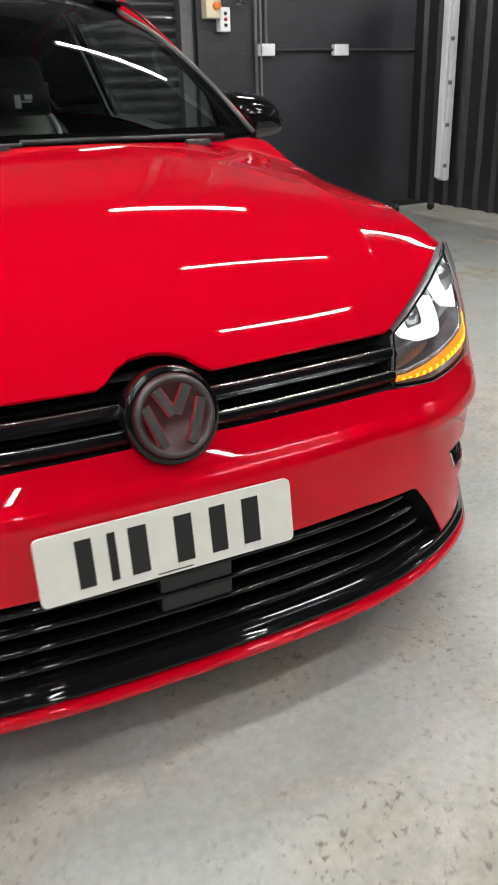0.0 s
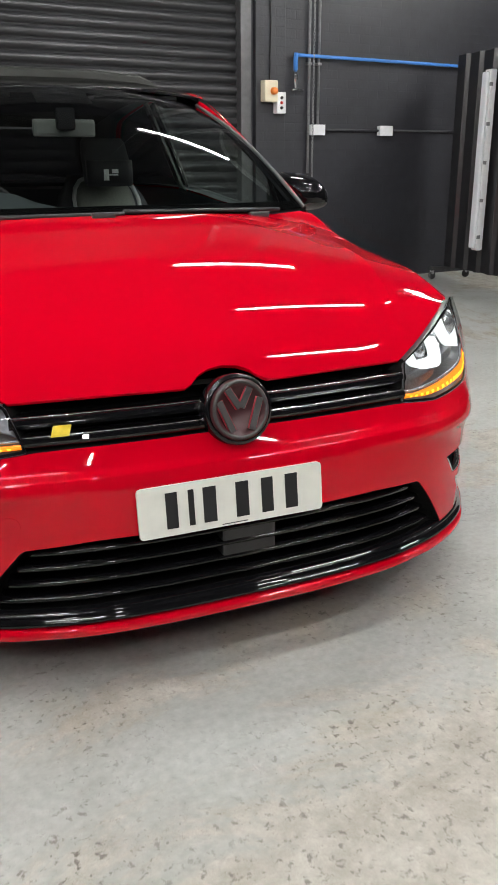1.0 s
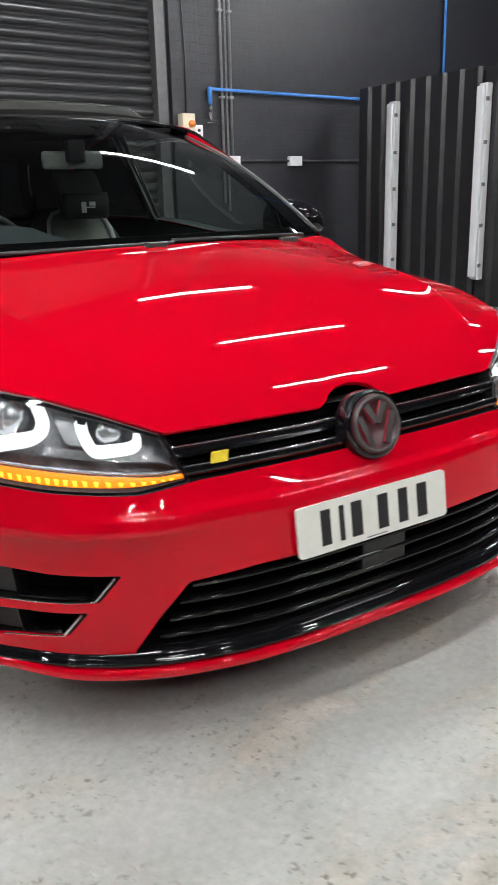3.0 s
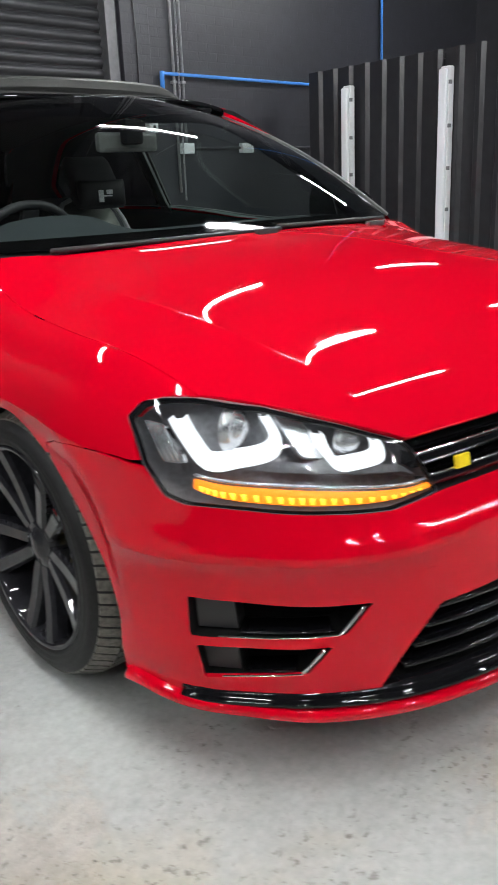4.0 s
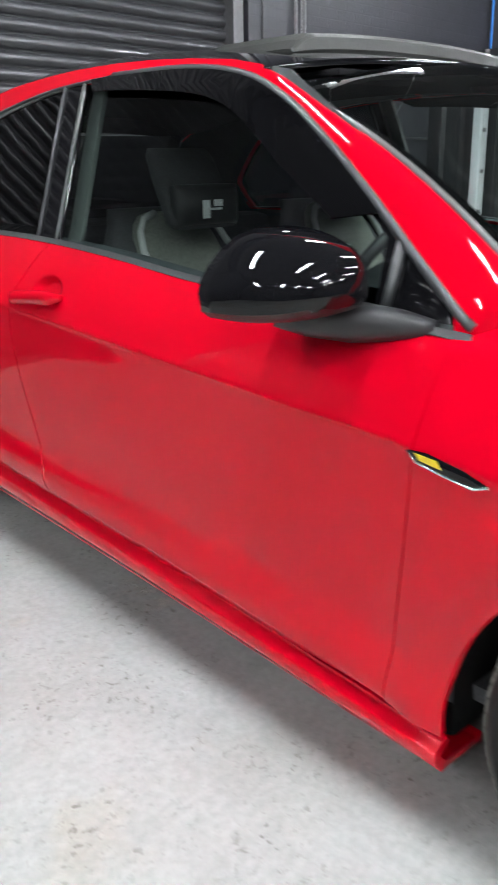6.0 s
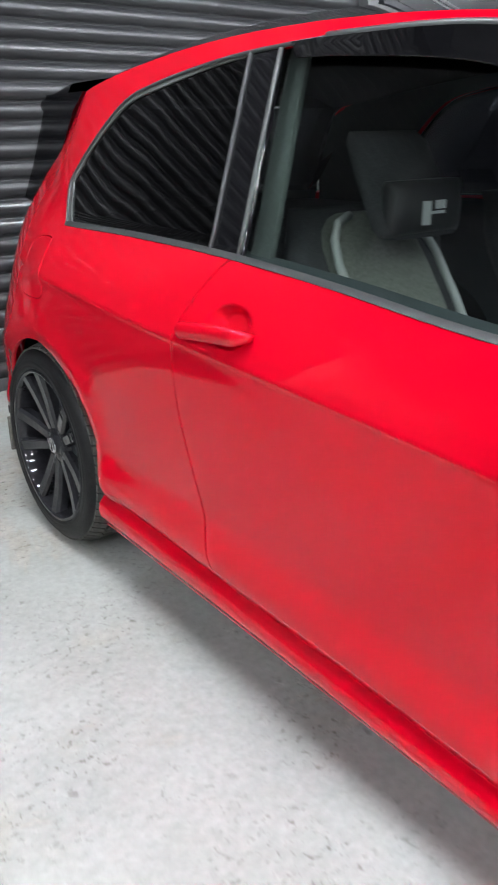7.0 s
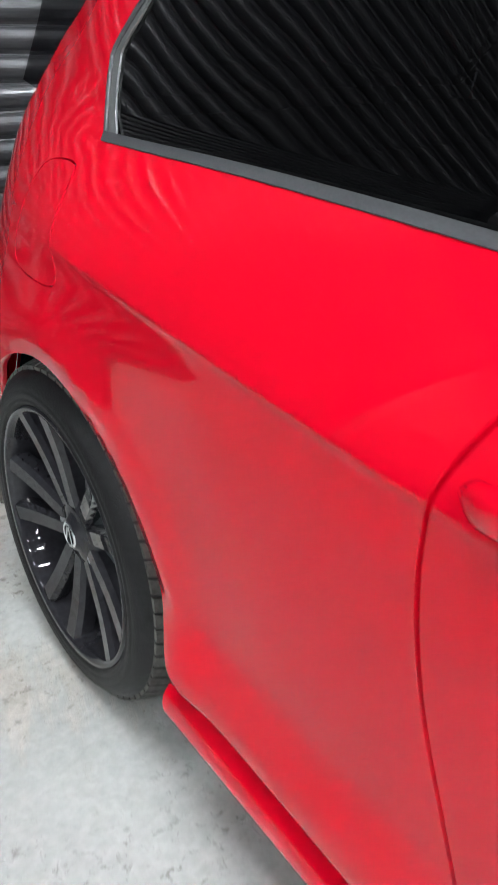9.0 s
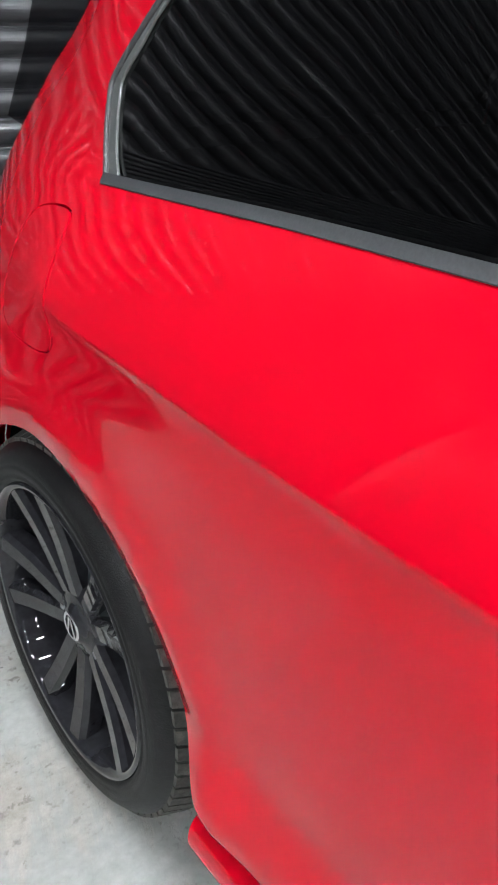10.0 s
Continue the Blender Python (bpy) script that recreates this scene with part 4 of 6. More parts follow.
def nose_sweep(bm, profile, s0, s1, z_of, n=40):
    """A bar along the nose: profile of (outward, up) pairs, closed."""
    rings = []
    for i in range(n + 1):
        s = s0 + (s1 - s0) * i / n
        rings.append([bm.verts.new(S_nose(s, z_of(s), a) + Vector((0, 0, b))) for a, b in profile])
    m = len(profile)
    for q, w in zip(rings, rings[1:]):
        for k in range(m):
            bm.faces.new((q[k], q[(k + 1) % m], w[(k + 1) % m], w[k]))
    bm.faces.new(rings[0])
    bm.faces.new(rings[-1][::-1])
    bmesh.ops.recalc_face_normals(bm, faces=bm.faces)
    return bm


def pill(d0, d1, h, n=5):
    """A rounded bar section from d0 (back) to d1 (front), h high."""
    pts = [(d0, -h / 2), (d0, h / 2)]
    for k in range(n + 1):
        w = math.pi / 2 - math.pi * k / n
        pts.append((d1 - h / 2 + h / 2 * math.cos(w), h / 2 * math.sin(w)))
    return pts


for sg in (1, -1):
    for poly in (vent_up, vent_lo):
        q = poly if sg > 0 else mirrored(poly)
        v = well("vent", q, S_nose, 0.075, DARK, bumper, "black air vent")
        hi, lo = max(z for _, z in poly), min(z for _, z in poly)
        bm = bmesh.new()
        block = [(0.868, lo + 0.012), (0.948, lo + 0.008), (0.950, hi - 0.010), (0.872, hi - 0.012)]
        fr = [bm.verts.new(S_nose(sg * s, z, -0.022)) for s, z in block]
        bk = [bm.verts.new(S_nose(sg * s, z, -0.07)) for s, z in block]
        bm.faces.new(fr)
        for k in range(4):
            bm.faces.new((fr[k], fr[(k + 1) % 4], bk[(k + 1) % 4], bk[k]))
        bmesh.ops.recalc_face_normals(bm, faces=bm.faces)
        part("vent_duct", bm, SATIN_BLACK, v, "dark grey duct plate")
        inner = (0.617, 0.384, 0.668, 0.325) if poly is vent_up else (0.692, 0.304, 0.742, 0.248)
        bm = bmesh.new()
        pts = [S_nose(sg * (inner[0] + (inner[2] - inner[0]) * t + 0.010), inner[1] + (inner[3] - inner[1]) * t, -0.004) for t in (0.1, 0.35, 0.65, 0.95)]
        far = (0.90, lo + 0.004)
        pts += [S_nose(sg * (inner[2] + (far[0] - inner[2]) * t), inner[3] + (far[1] - inner[3]) * t, -0.003) for t in (0.06, 0.3, 0.6, 1.0)]
        add_tube(bm, pts, [0.0032] * 4 + [0.0024] * 4, 6)
        part("bright_edge", bm, CHROME, v, "thin bright edge strip")
        bm = nose_sweep(bmesh.new(), pill(-0.06, -0.008, 0.004), sg * (inner[2] + 0.02), sg * 0.86, lambda s: lo + 0.009 + (0.012 if poly is vent_up else 0.022) * step(0.94, 0.7, abs(s)), 12)
        part("vent_blade", bm, GLOSS_BLACK, v, smooth=True)

# lower grille: backing, fins and a sensor box
g = well("lower_grille", grille_hole, S_nose, 0.07, DARK, bumper, "gloss black lower grille")
for zf, w in ((0.343, 0.475), (0.308, 0.505), (0.272, 0.53), (0.236, 0.555)):
    bm = nose_sweep(bmesh.new(), pill(-0.062, -0.012, 0.012), -w, w, lambda s: zf - 0.002, 40)
    part("grille_fin", bm, GLOSS_BLACK, g, smooth=True)
part("sensor_box", add_box(bmesh.new(), -0.055, 0.075, -0.004, 0.05, 0.262, 0.345, 0.006), SATIN_BLACK, g)

# splitter: a black strip and a red lip below it
nose_lip = nose_sweep(bmesh.new(), [(-0.09, 0.017), (0.0025, 0.017), (0.0045, 0.012), (0.006, 0.006), (0.012, 0.003), (0.015, -0.002), (0.013, -0.007), (0.006, -0.010), (-0.09, -0.010)], -0.985, 0.985, lambda s: 0.192 - 0.012 * step(0.7, 0.95, abs(s)), 70)
part("splitter", nose_lip, GLOSS_BLACK, bumper, "gloss black splitter strip", True)
red_lip = nose_sweep(bmesh.new(), [(-0.09, 0.017), (0.008, 0.017), (0.016, 0.013), (0.020, 0.006), (0.019, -0.003), (0.014, -0.009), (0.004, -0.012), (-0.09, -0.012)], -1.118, 1.118, lambda s: 0.163 + 0.002 * step(0.6, 1.1, abs(s)) + 0.012 * step(0.95, 1.1, abs(s)), 90)
part("lip", red_lip, RED, bumper, "red lower lip", True)
for sg in (1, -1):
    bm = nose_sweep(bmesh.new(), [(-0.05, 0.030), (0.0, 0.030), (0.003, 0.0), (0.0, -0.012), (-0.05, -0.012)], sg * 0.95, sg * 1.12, lambda s: 0.178, 12)
    part("lip_end", bm, RED, bumper)
# washer flap and tow cover outlines
for ring, nm in ((rounded([(0.67, 0.503), (0.775, 0.515), (0.765, 0.532), (0.665, 0.522)], 0.006), "washer_cover"), ([(0.506 + 0.022 * math.cos(k * math.pi / 8), 0.411 + 0.022 * math.sin(k * math.pi / 8)) for k in range(16)], "tow_cover")):
    for sg in (1, -1):
        if nm == "tow_cover" and sg < 0:
            continue
        skin(nm, [(sg * s, z) for s, z in ring], lambda s, z: S_nose(s, z, 0.0012), RED, bumper, h=0.02, lip=0.003, flip=True)

# upper grille
ug = rounded([(-0.455, 0.553), (0.455, 0.553), (0.487, 0.648), (-0.487, 0.648)], 0.006)
upper = well("upper_grille", ug, S_nose, 0.06, DARK, car, "gloss black radiator grille")
for zf, hh, dd in ((0.606, 0.026, -0.006), (0.572, 0.024, 0.002)):
    w = 0.462 + (0.02 if zf > 0.6 else 0.0)
    for sg in (1, -1):
        bm = nose_sweep(bmesh.new(), [(-0.05, -hh / 2), (-0.05, hh / 2), (dd - 0.016, hh / 2), (dd - 0.004, hh / 2 - 0.004), (dd, 0.0), (dd - 0.003, -hh / 2 + 0.003), (dd - 0.010, -hh / 2)], sg * 0.05, sg * w, lambda s: zf, 30)
        part("grille_bar", bm, GLOSS_BLACK, upper, smooth=False)
        bm = nose_sweep(bmesh.new(), pill(dd - 0.02, dd - 0.001, 0.0035), sg * 0.06, sg * (w - 0.004), lambda s: zf + hh / 2 - 0.001, 30)
        part("bright_line", bm, CHROME, upper, smooth=True)

# badge: a dark disc with plain slanted bars
BADGE_M = Matrix.Translation((0, 0.030, 0.603)) @ Matrix.Rotation(radians(-14), 4, "X") @ Matrix.Rotation(radians(-90), 4, "Z")
bm = bmesh.new()
add_lathe(bm, [(0.0, 0.006), (0.052, 0.006), (0.054, 0.012), (0.062, 0.014), (0.067, 0.010), (0.069, -0.002), (0.069, -0.05)], 48, BADGE_M @ Matrix.Diagonal((1, 1, 1, 1)))
BADGE_GREY = surface("dark_badge_grey", (0.05, 0.047, 0.048), rough=0.45, grain=0.15, grain_scale=200)
BADGE_RED = surface("badge_red_line", (0.42, 0.02, 0.04), rough=0.45)
emblem = part("emblem", bm, surface("badge_dark_red", (0.05, 0.008, 0.012), rough=0.4), car, "dark grey round emblem with plain slanted bars", True)
bm = bmesh.new()
add_lathe(bm, [(0.069, 0.004), (0.076, 0.004), (0.079, -0.006), (0.079, -0.04)], 48, BADGE_M)
part("emblem_surround", bm, GLOSS_BLACK, emblem, "", True)
for (y0, z0), (y1, z1) in (((0.026, 0.046), (0.002, 0.004)), ((0.048, 0.022), (0.022, -0.046))):
    for sg in (1, -1):
        ang = math.atan2((y1 - y0) * sg, -(z1 - z0))
        ln = math.hypot(y1 - y0, z1 - z0) / 2
        for mat, t, lift in ((BADGE_RED, 0.0092, 0.0), (BADGE_GREY, 0.0074, 0.003)):
            bm = bmesh.new()
            add_box(bm, 0.004, 0.0105 + lift, -t, t, -ln, ln, 0.001, BADGE_M @ Matrix.Translation((0, sg * (y0 + y1) / 2, (z0 + z1) / 2)) @ Matrix.Rotation(ang, 4, "X"))
            part("emblem_bar", bm, mat, emblem)
bm = bmesh.new()
add_lathe(bm, [(0.056, 0.010), (0.058, 0.0155), (0.063, 0.0155), (0.066, 0.010)], 48, BADGE_M)
part("emblem_ring", bm, BADGE_GREY, emblem, "dark grey ring", True)

# number plate with plain bars, a yellow grille badge
PLATE_M = Matrix.Translation((-0.035, -0.0195, 0.415)) @ Matrix.Rotation(radians(-7.5), 4, "X")
bm = bmesh.new()
ring = rounded([(-0.216, -0.0555), (0.216, -0.0555), (0.216, 0.0555), (-0.216, 0.0555)], 0.011, 5)
fr = [bm.verts.new(PLATE_M @ Vector((x, -0.003, z))) for x, z in ring]
bk = [bm.verts.new(PLATE_M @ Vector((x, 0.004, z))) for x, z in ring]
bm.faces.new(fr)
bm.faces.new(bk[::-1])
for k in range(len(ring)):
    bm.faces.new((fr[k], bk[k], bk[(k + 1) % len(ring)], fr[(k + 1) % len(ring)]))
bmesh.ops.recalc_face_normals(bm, faces=bm.faces)
plate = part("number_plate", bm, PLATE, car, "white plate with plain black bars")
for x, w in ((-0.142, 0.026), (-0.098, 0.013), (-0.056, 0.030), (0.020, 0.030), (0.080, 0.028), (0.139, 0.030)):
    bm = bmesh.new()
    add_box(bm, x - w / 2, x + w / 2, -0.0042, -0.0025, -0.0395, 0.0395, 0.0, PLATE_M)
    part("plate_bar", bm, INK, plate)
bm = bmesh.new()
add_box(bm, -0.03, 0.03, -0.0036, -0.0025, -0.0515, -0.0495, 0.0, PLATE_M)
part("plate_bar", bm, INK, plate)
part("plate_backing", add_box(bmesh.new(), -0.2, 0.2, 0.005, 0.03, -0.045, 0.045, 0.0, PLATE_M), SATIN_BLACK, plate)
bm = bmesh.new()
vs = [S_nose(0.378 + a, 0.592 + b, o) for o in (0.002, 0.007) for a, b in ((0.023, -0.010), (-0.014, -0.010), (-0.022, 0.010), (0.015, 0.010))]
bv = [bm.verts.new(v) for v in vs]
for f in ((0, 1, 2, 3), (4, 5, 6, 7), (0, 1, 5, 4), (1, 2, 6, 5), (2, 3, 7, 6), (3, 0, 4, 7)):
    bm.faces.new([bv[k] for k in f])
bmesh.ops.recalc_face_normals(bm, faces=bm.faces)
part("grille_badge", bm, YELLOW, upper, "small yellow slanted badge")

# headlights
LAMP_TOP = [(0.985, 0.712), (0.940, 0.738), (0.895, 0.744), (0.828, 0.743), (0.713, 0.725), (0.588, 0.684), (0.482, 0.641)]
lamp_poly = rounded(LAMP_TOP + LAMP_LOW, 0.008, 3)


def band_edges(path, half_w):
    """The two edges of a band that follows a path of (s, z) pairs."""
    pts = [Vector(p) for p in smooth_line(path, 5)]
    rows = []
    for i, p in enumerate(pts):
        d = (pts[min(i + 1, len(pts) - 1)] - pts[max(i - 1, 0)]).normalized()
        n = Vector((-d.y, d.x))
        hw = half_w(i / (len(pts) - 1))
        rows.append((p - n * hw, p + n * hw))
    return rows


def headlight(sg):
    lamp = skin("headlight", [(sg * s, z) for s, z in lamp_poly], lambda s, z: S_nose(s, z, 0.003), LENS, car, h=0.03, hem=False, flip=True, label="clear headlight lens")
    lamp.visible_shadow = False
    def face(name, poly, inset, mat, lip, label="", h=0.025):
        return skin(name, [(sg * s, z) for s, z in poly], lambda s, z: S_nose(s, z, -inset), mat, lamp, h=h, lip=lip, flip=True, label=label)
    # bucket and black surround
    well("lamp_bucket", [(sg * s, z) for s, z in lamp_poly], S_nose, 0.085, LAMP_GREY, lamp, "dark grey lamp bucket")
    cx, cz = 0.72, 0.64
    inner = [(cx + (s - cx) * 0.972, cz + (z - cz) * 0.925 - 0.001) for s, z in lamp_poly]
    skin("lamp_rim", [(sg * s, z) for s, z in lamp_poly], lambda s, z: S_nose(s, z, -0.004), GLOSS_BLACK, lamp, h=0.03, holes=[[(sg * s, z) for s, z in inner]], lip=0.006, flip=True, label="black lamp rim")
    # reflector at the outer end and grey inner trims
    face("side_reflector", rounded([(0.966, 0.703), (0.928, 0.697), (0.912, 0.634), (0.958, 0.634)], 0.006), 0.02, LAMP_SILVER, 0.02, "silver side reflector")
    for k in range(4):
        sa = 0.921 + 0.010 * k
        bm = bmesh.new()
        add_tube(bm, [S_nose(sg * (sa + 0.006), 0.698, -0.012), S_nose(sg * sa, 0.638, -0.012)], 0.0016, 6)
        part("reflector_rib", bm, CHROME, lamp)
    face("lamp_shelf", rounded([(0.905, 0.628), (0.70, 0.612), (0.50, 0.588), (0.468, 0.575), (0.50, 0.600), (0.56, 0.612), (0.72, 0.632), (0.88, 0.645)], 0.006), 0.035, LAMP_GREY, 0.03)
    face("lamp_divider", rounded([(0.705, 0.705), (0.655, 0.690), (0.650, 0.630), (0.690, 0.636)], 0.01), 0.04, LAMP_SILVER, 0.03, "bright divider")
    # two U-shaped daylight bands
    for path, wd in (([(0.897, 0.707), (0.893, 0.678), (0.872, 0.636), (0.815, 0.641), (0.748, 0.653), (0.722, 0.676), (0.722, 0.708)], 0.0135), ([(0.640, 0.674), (0.643, 0.652), (0.632, 0.624), (0.594, 0.621), (0.548, 0.624), (0.534, 0.638), (0.533, 0.650)], 0.0095)):
        rows = band_edges(path, lambda t: wd * (1.15 - 0.5 * t))
        bm = bmesh.new()
        top = [(bm.verts.new(S_nose(sg * a.x, a.y, -0.018)), bm.verts.new(S_nose(sg * b.x, b.y, -0.018))) for a, b in rows]
        low = [(bm.verts.new(S_nose(sg * a.x, a.y, -0.045)), bm.verts.new(S_nose(sg * b.x, b.y, -0.045))) for a, b in rows]
        for i in range(len(rows) - 1):
            bm.faces.new((top[i][0], top[i + 1][0], top[i + 1][1], top[i][1]))
            for k in (0, 1):
                bm.faces.new((top[i][k], top[i + 1][k], low[i + 1][k], low[i][k]))
        bmesh.ops.recalc_face_normals(bm, faces=bm.faces)
        part("daylight_band", bm, DRL, lamp, "lit white U-shaped daylight band")
    # projectors
    for s, z, r in ((0.795, 0.683, 0.034), (0.583, 0.648, 0.022)):
        bm = bmesh.new()
        c = S_nose(sg * s, z, -0.045)
        add_lathe(bm, [(0.0, 0.020), (r * 0.5, 0.016), (r * 0.8, 0.008), (r, -0.002), (r * 1.15, 0.0), (r * 1.2, -0.02)], 24, Matrix.Translation(c) @ Matrix.Rotation(radians(-90 - (-sg) * 25), 4, "Z"))
        part("projector", bm, LAMP_SILVER, lamp, "round projector lens", True)
    # amber indicator row
    rows = band_edges([(0.904, 0.602), (0.853, 0.589), (0.752, 0.582), (0.660, 0.573), (0.546, 0.563), (0.462, 0.563)], lambda t: 0.005 + 0.0085 * math.sin(math.pi * min(1, t + 0.12)) ** 0.7)
    bm = bmesh.new()
    vs = [[bm.verts.new(S_nose(sg * p.x, p.y, o)) for p in (a, b)] + [bm.verts.new(S_nose(sg * (a.x + b.x) / 2, (a.y + b.y) / 2, -0.008))] for a, b in rows for o in (-0.014,)]
    for i in range(len(rows) - 1):
        bm.faces.new((vs[i][0], vs[i + 1][0], vs[i + 1][2], vs[i][2]))
        bm.faces.new((vs[i][2], vs[i + 1][2], vs[i + 1][1], vs[i][1]))
    bmesh.ops.recalc_face_normals(bm, faces=bm.faces)
    ind = part("indicator", bm, AMBER, lamp, "lit amber indicator row", True)
    for i in range(2, len(rows) - 2):
        a, b = rows[i]
        c, n = (a + b) / 2, (b - a)
        bead = bmesh.new()
        d = (rows[i + 1][0] - rows[i - 1][0]).normalized() * 0.0045
        q = [(c - d - n * 0.10, -0.0075), (c + d - n * 0.10, -0.0075), (c + d * 0.7 + n * 0.36, -0.0095), (c - d * 0.7 + n * 0.36, -0.0095), (c + n * 0.1, -0.004)]
        vs = [bead.verts.new(S_nose(sg * p.x, p.y, o)) for p, o in q]
        for k in range(4):
            bead.faces.new((vs[k], vs[(k + 1) % 4], vs[4]))
        bmesh.ops.recalc_face_normals(bead, faces=bead.faces)
        part("indicator_bead", bead, AMBER_BEAD, ind)
    bm = bmesh.new()
    add_tube(bm, [S_nose(sg * (b.x if b.y > a.y else a.x), max(a.y, b.y) + 0.006, -0.014) for a, b in rows], 0.0035, 6)
    part("lamp_strip", bm, LAMP_SILVER, lamp, "bright strip over the indicator", True)
    return lamp


headlight(1)
headlight(-1)

# roof, screen and the raised sunroof panel
roof = [(s * (roof_ex(y) - 0.004), y) for s, ys in ((1, np.linspace(1.945, 3.78, 20)), (-1, np.linspace(3.78, 1.945, 20))) for y in ys] + [(x, 1.803 + 0.13 * (x / 0.605) ** 2) for x in np.linspace(-0.60, 0.60, 25)]
skin("roof", roof, S_roof, GLOSS_BLACK, car, h=0.05, label="gloss black roof")
bm = bmesh.new()
rows = []
for i in range(25):
    x = -0.47 + 0.94 * i / 24
    e = step(0.47, 0.40, abs(x))
    zc = 1.427 - 0.035 * (abs(x) / 0.6) ** 2.2
    rows.append([bm.verts.new((x, y, zc + dz * (0.25 + 0.75 * e))) for y, dz in ((2.035, -0.022), (2.028, 0.006), (2.034, 0.032), (2.046, 0.041), (2.075, 0.045), (2.36, 0.050), (2.37, 0.004))])
for q, w in zip(rows, rows[1:]):
    for k in range(6):
        bm.faces.new((q[k], w[k], w[k + 1], q[k + 1]))
bm.faces.new(rows[0])
bm.faces.new(rows[-1][::-1])
bmesh.ops.recalc_face_normals(bm, faces=bm.faces)
SUNROOF = surface("dusty_dark_glass", (0.022, 0.023, 0.021), rough=0.5, spec=0.3, grain=0.15, grain_scale=12, bump=0.0004, bump_scale=500)
part("sunroof_panel", bm, SUNROOF, car, "raised dark grey sunroof panel")

screen = [(-1, 0), (1, 0), (1, 1), (-1, 1)]
ws = skin("windscreen", screen, S_screen, SCREEN_GLASS, car, h=0.05, hem=False, label="clear curved windscreen")
# black ceramic edge of the screen
def screen_band(u0, u1, v0, v1, name="screen_edge"):
    skin(name, [(u0, v0), (u1, v0), (u1, v1), (u0, v1)], lambda u, v: S_screen(u, v) + Vector((0, 0.004, -0.006)), FRIT, ws, h=0.04, hem=False)
screen_band(-1, 1, 0.0, 0.055)
screen_band(-1, 1, 0.93, 1.0)
screen_band(-1, -0.955, 0.055, 0.93)
screen_band(0.955, 1, 0.055, 0.93)
screen_band(-0.16, 0.16, 0.80, 0.93, "sensor_patch")
for sg in (1, -1):
    bm = bmesh.new()
    add_tube(bm, [S_screen(sg * 1.004, v) + Vector((0, 0, 0.001)) for v in np.linspace(0, 1, 16)], 0.0065, 8)
    part("screen_trim", bm, SEAL_GREY, ws, "grey rubber trim", True)
    # rounded red pillar between the side window and the screen, growing out of the wing
    outer = [Vector((*p, 0)) for p in a_low if 1.30 < p[0] < 1.97]
    edge = [Vector((*p, 0)) for p in smooth_line([(1.215, 0.950), (1.24, 0.975), (1.38, 1.062), (1.55, 1.165), (1.72, 1.265), (1.88, 1.352), (1.945, 1.373)], 4)]
    bm = bmesh.new()
    T = np.linspace(0, 1, 11)
    rows = []
    base = [S_wing(1.328 - 0.128 * t, 0.3) for t in T]
    rows.append([bm.verts.new((-sg * p.x, p.y, p.z)) for p in base])
    N = 30
    for i in range(1, N + 1):
        v = i / N
        a, b = along(outer, v), along(edge, v)
        p0 = Vector((sg * side_x(a.x, a.y), a.x, a.y))
        p1 = Vector((sg * side_x(b.x, b.y), b.x, b.y))
        p2 = S_screen(sg * 1.006, v)
        row = []
        for t in T:
            w0, w1, w2 = (1 - t) ** 2, 2 * t * (1 - t) * 1.6, t * t
            q = (p0 * w0 + p1 * w1 + p2 * w2) / (w0 + w1 + w2)
            if i < 4:
                g = base[int(round(t * 10))]
                q = q.lerp(Vector((-sg * g.x, g.y, g.z)), 0.25 * (1 - i / 4))
            row.append(bm.verts.new(q))
        rows.append(row)
    for q, w in zip(rows, rows[1:]):
        for k in range(10):
            bm.faces.new((q[k], q[k + 1], w[k + 1], w[k]) if sg > 0 else (q[k], w[k], w[k + 1], q[k + 1]))
    part("pillar", bm, RED, car, "red screen pillar", True)
# cowl behind the bonnet and the wiper arms' caps
bm = bmesh.new()
rows = []
for i in range(31):
    x = -0.735 + 1.47 * i / 30
    a = abs(x) / 0.742
    y = 0.975 + 0.215 * a ** 2.2
    rows.append([bm.verts.new((x, y - 0.03, 0.915)), bm.verts.new((x, y - 0.012, S_hood(x, y - 0.012).z - 0.022)), bm.verts.new((x, y + 0.05, 0.972))])
for q, w in zip(rows, rows[1:]):
    for k in range(2):
        bm.faces.new((q[k], w[k], w[k + 1], q[k + 1]))
part("cowl", bm, SATIN_BLACK, car, "black cowl panel", True)
for x, y in ((-0.05, 0.955), (0.50, 1.045)):
    bm = bmesh.new()
    add_box(bm, x - 0.035, x + 0.035, y - 0.010, y + 0.012, S_hood(x, y).z - 0.004, S_hood(x, y).z + 0.014, 0.005)
    w = part("washer_jet", bm, TRIM_GREY, car, "grey washer jet")
for pts in ([(-0.62, 1.115, 0.950), (-0.35, 1.02, 0.958), (0.02, 0.975, 0.962)], [(0.02, 0.985, 0.968), (0.35, 1.035, 0.962), (0.60, 1.10, 0.955)]):
    bm = bmesh.new()
    add_tube(bm, pts, 0.007, 8)
    part("wiper_blade", bm, SATIN_BLACK, car, "black wiper blade", True)

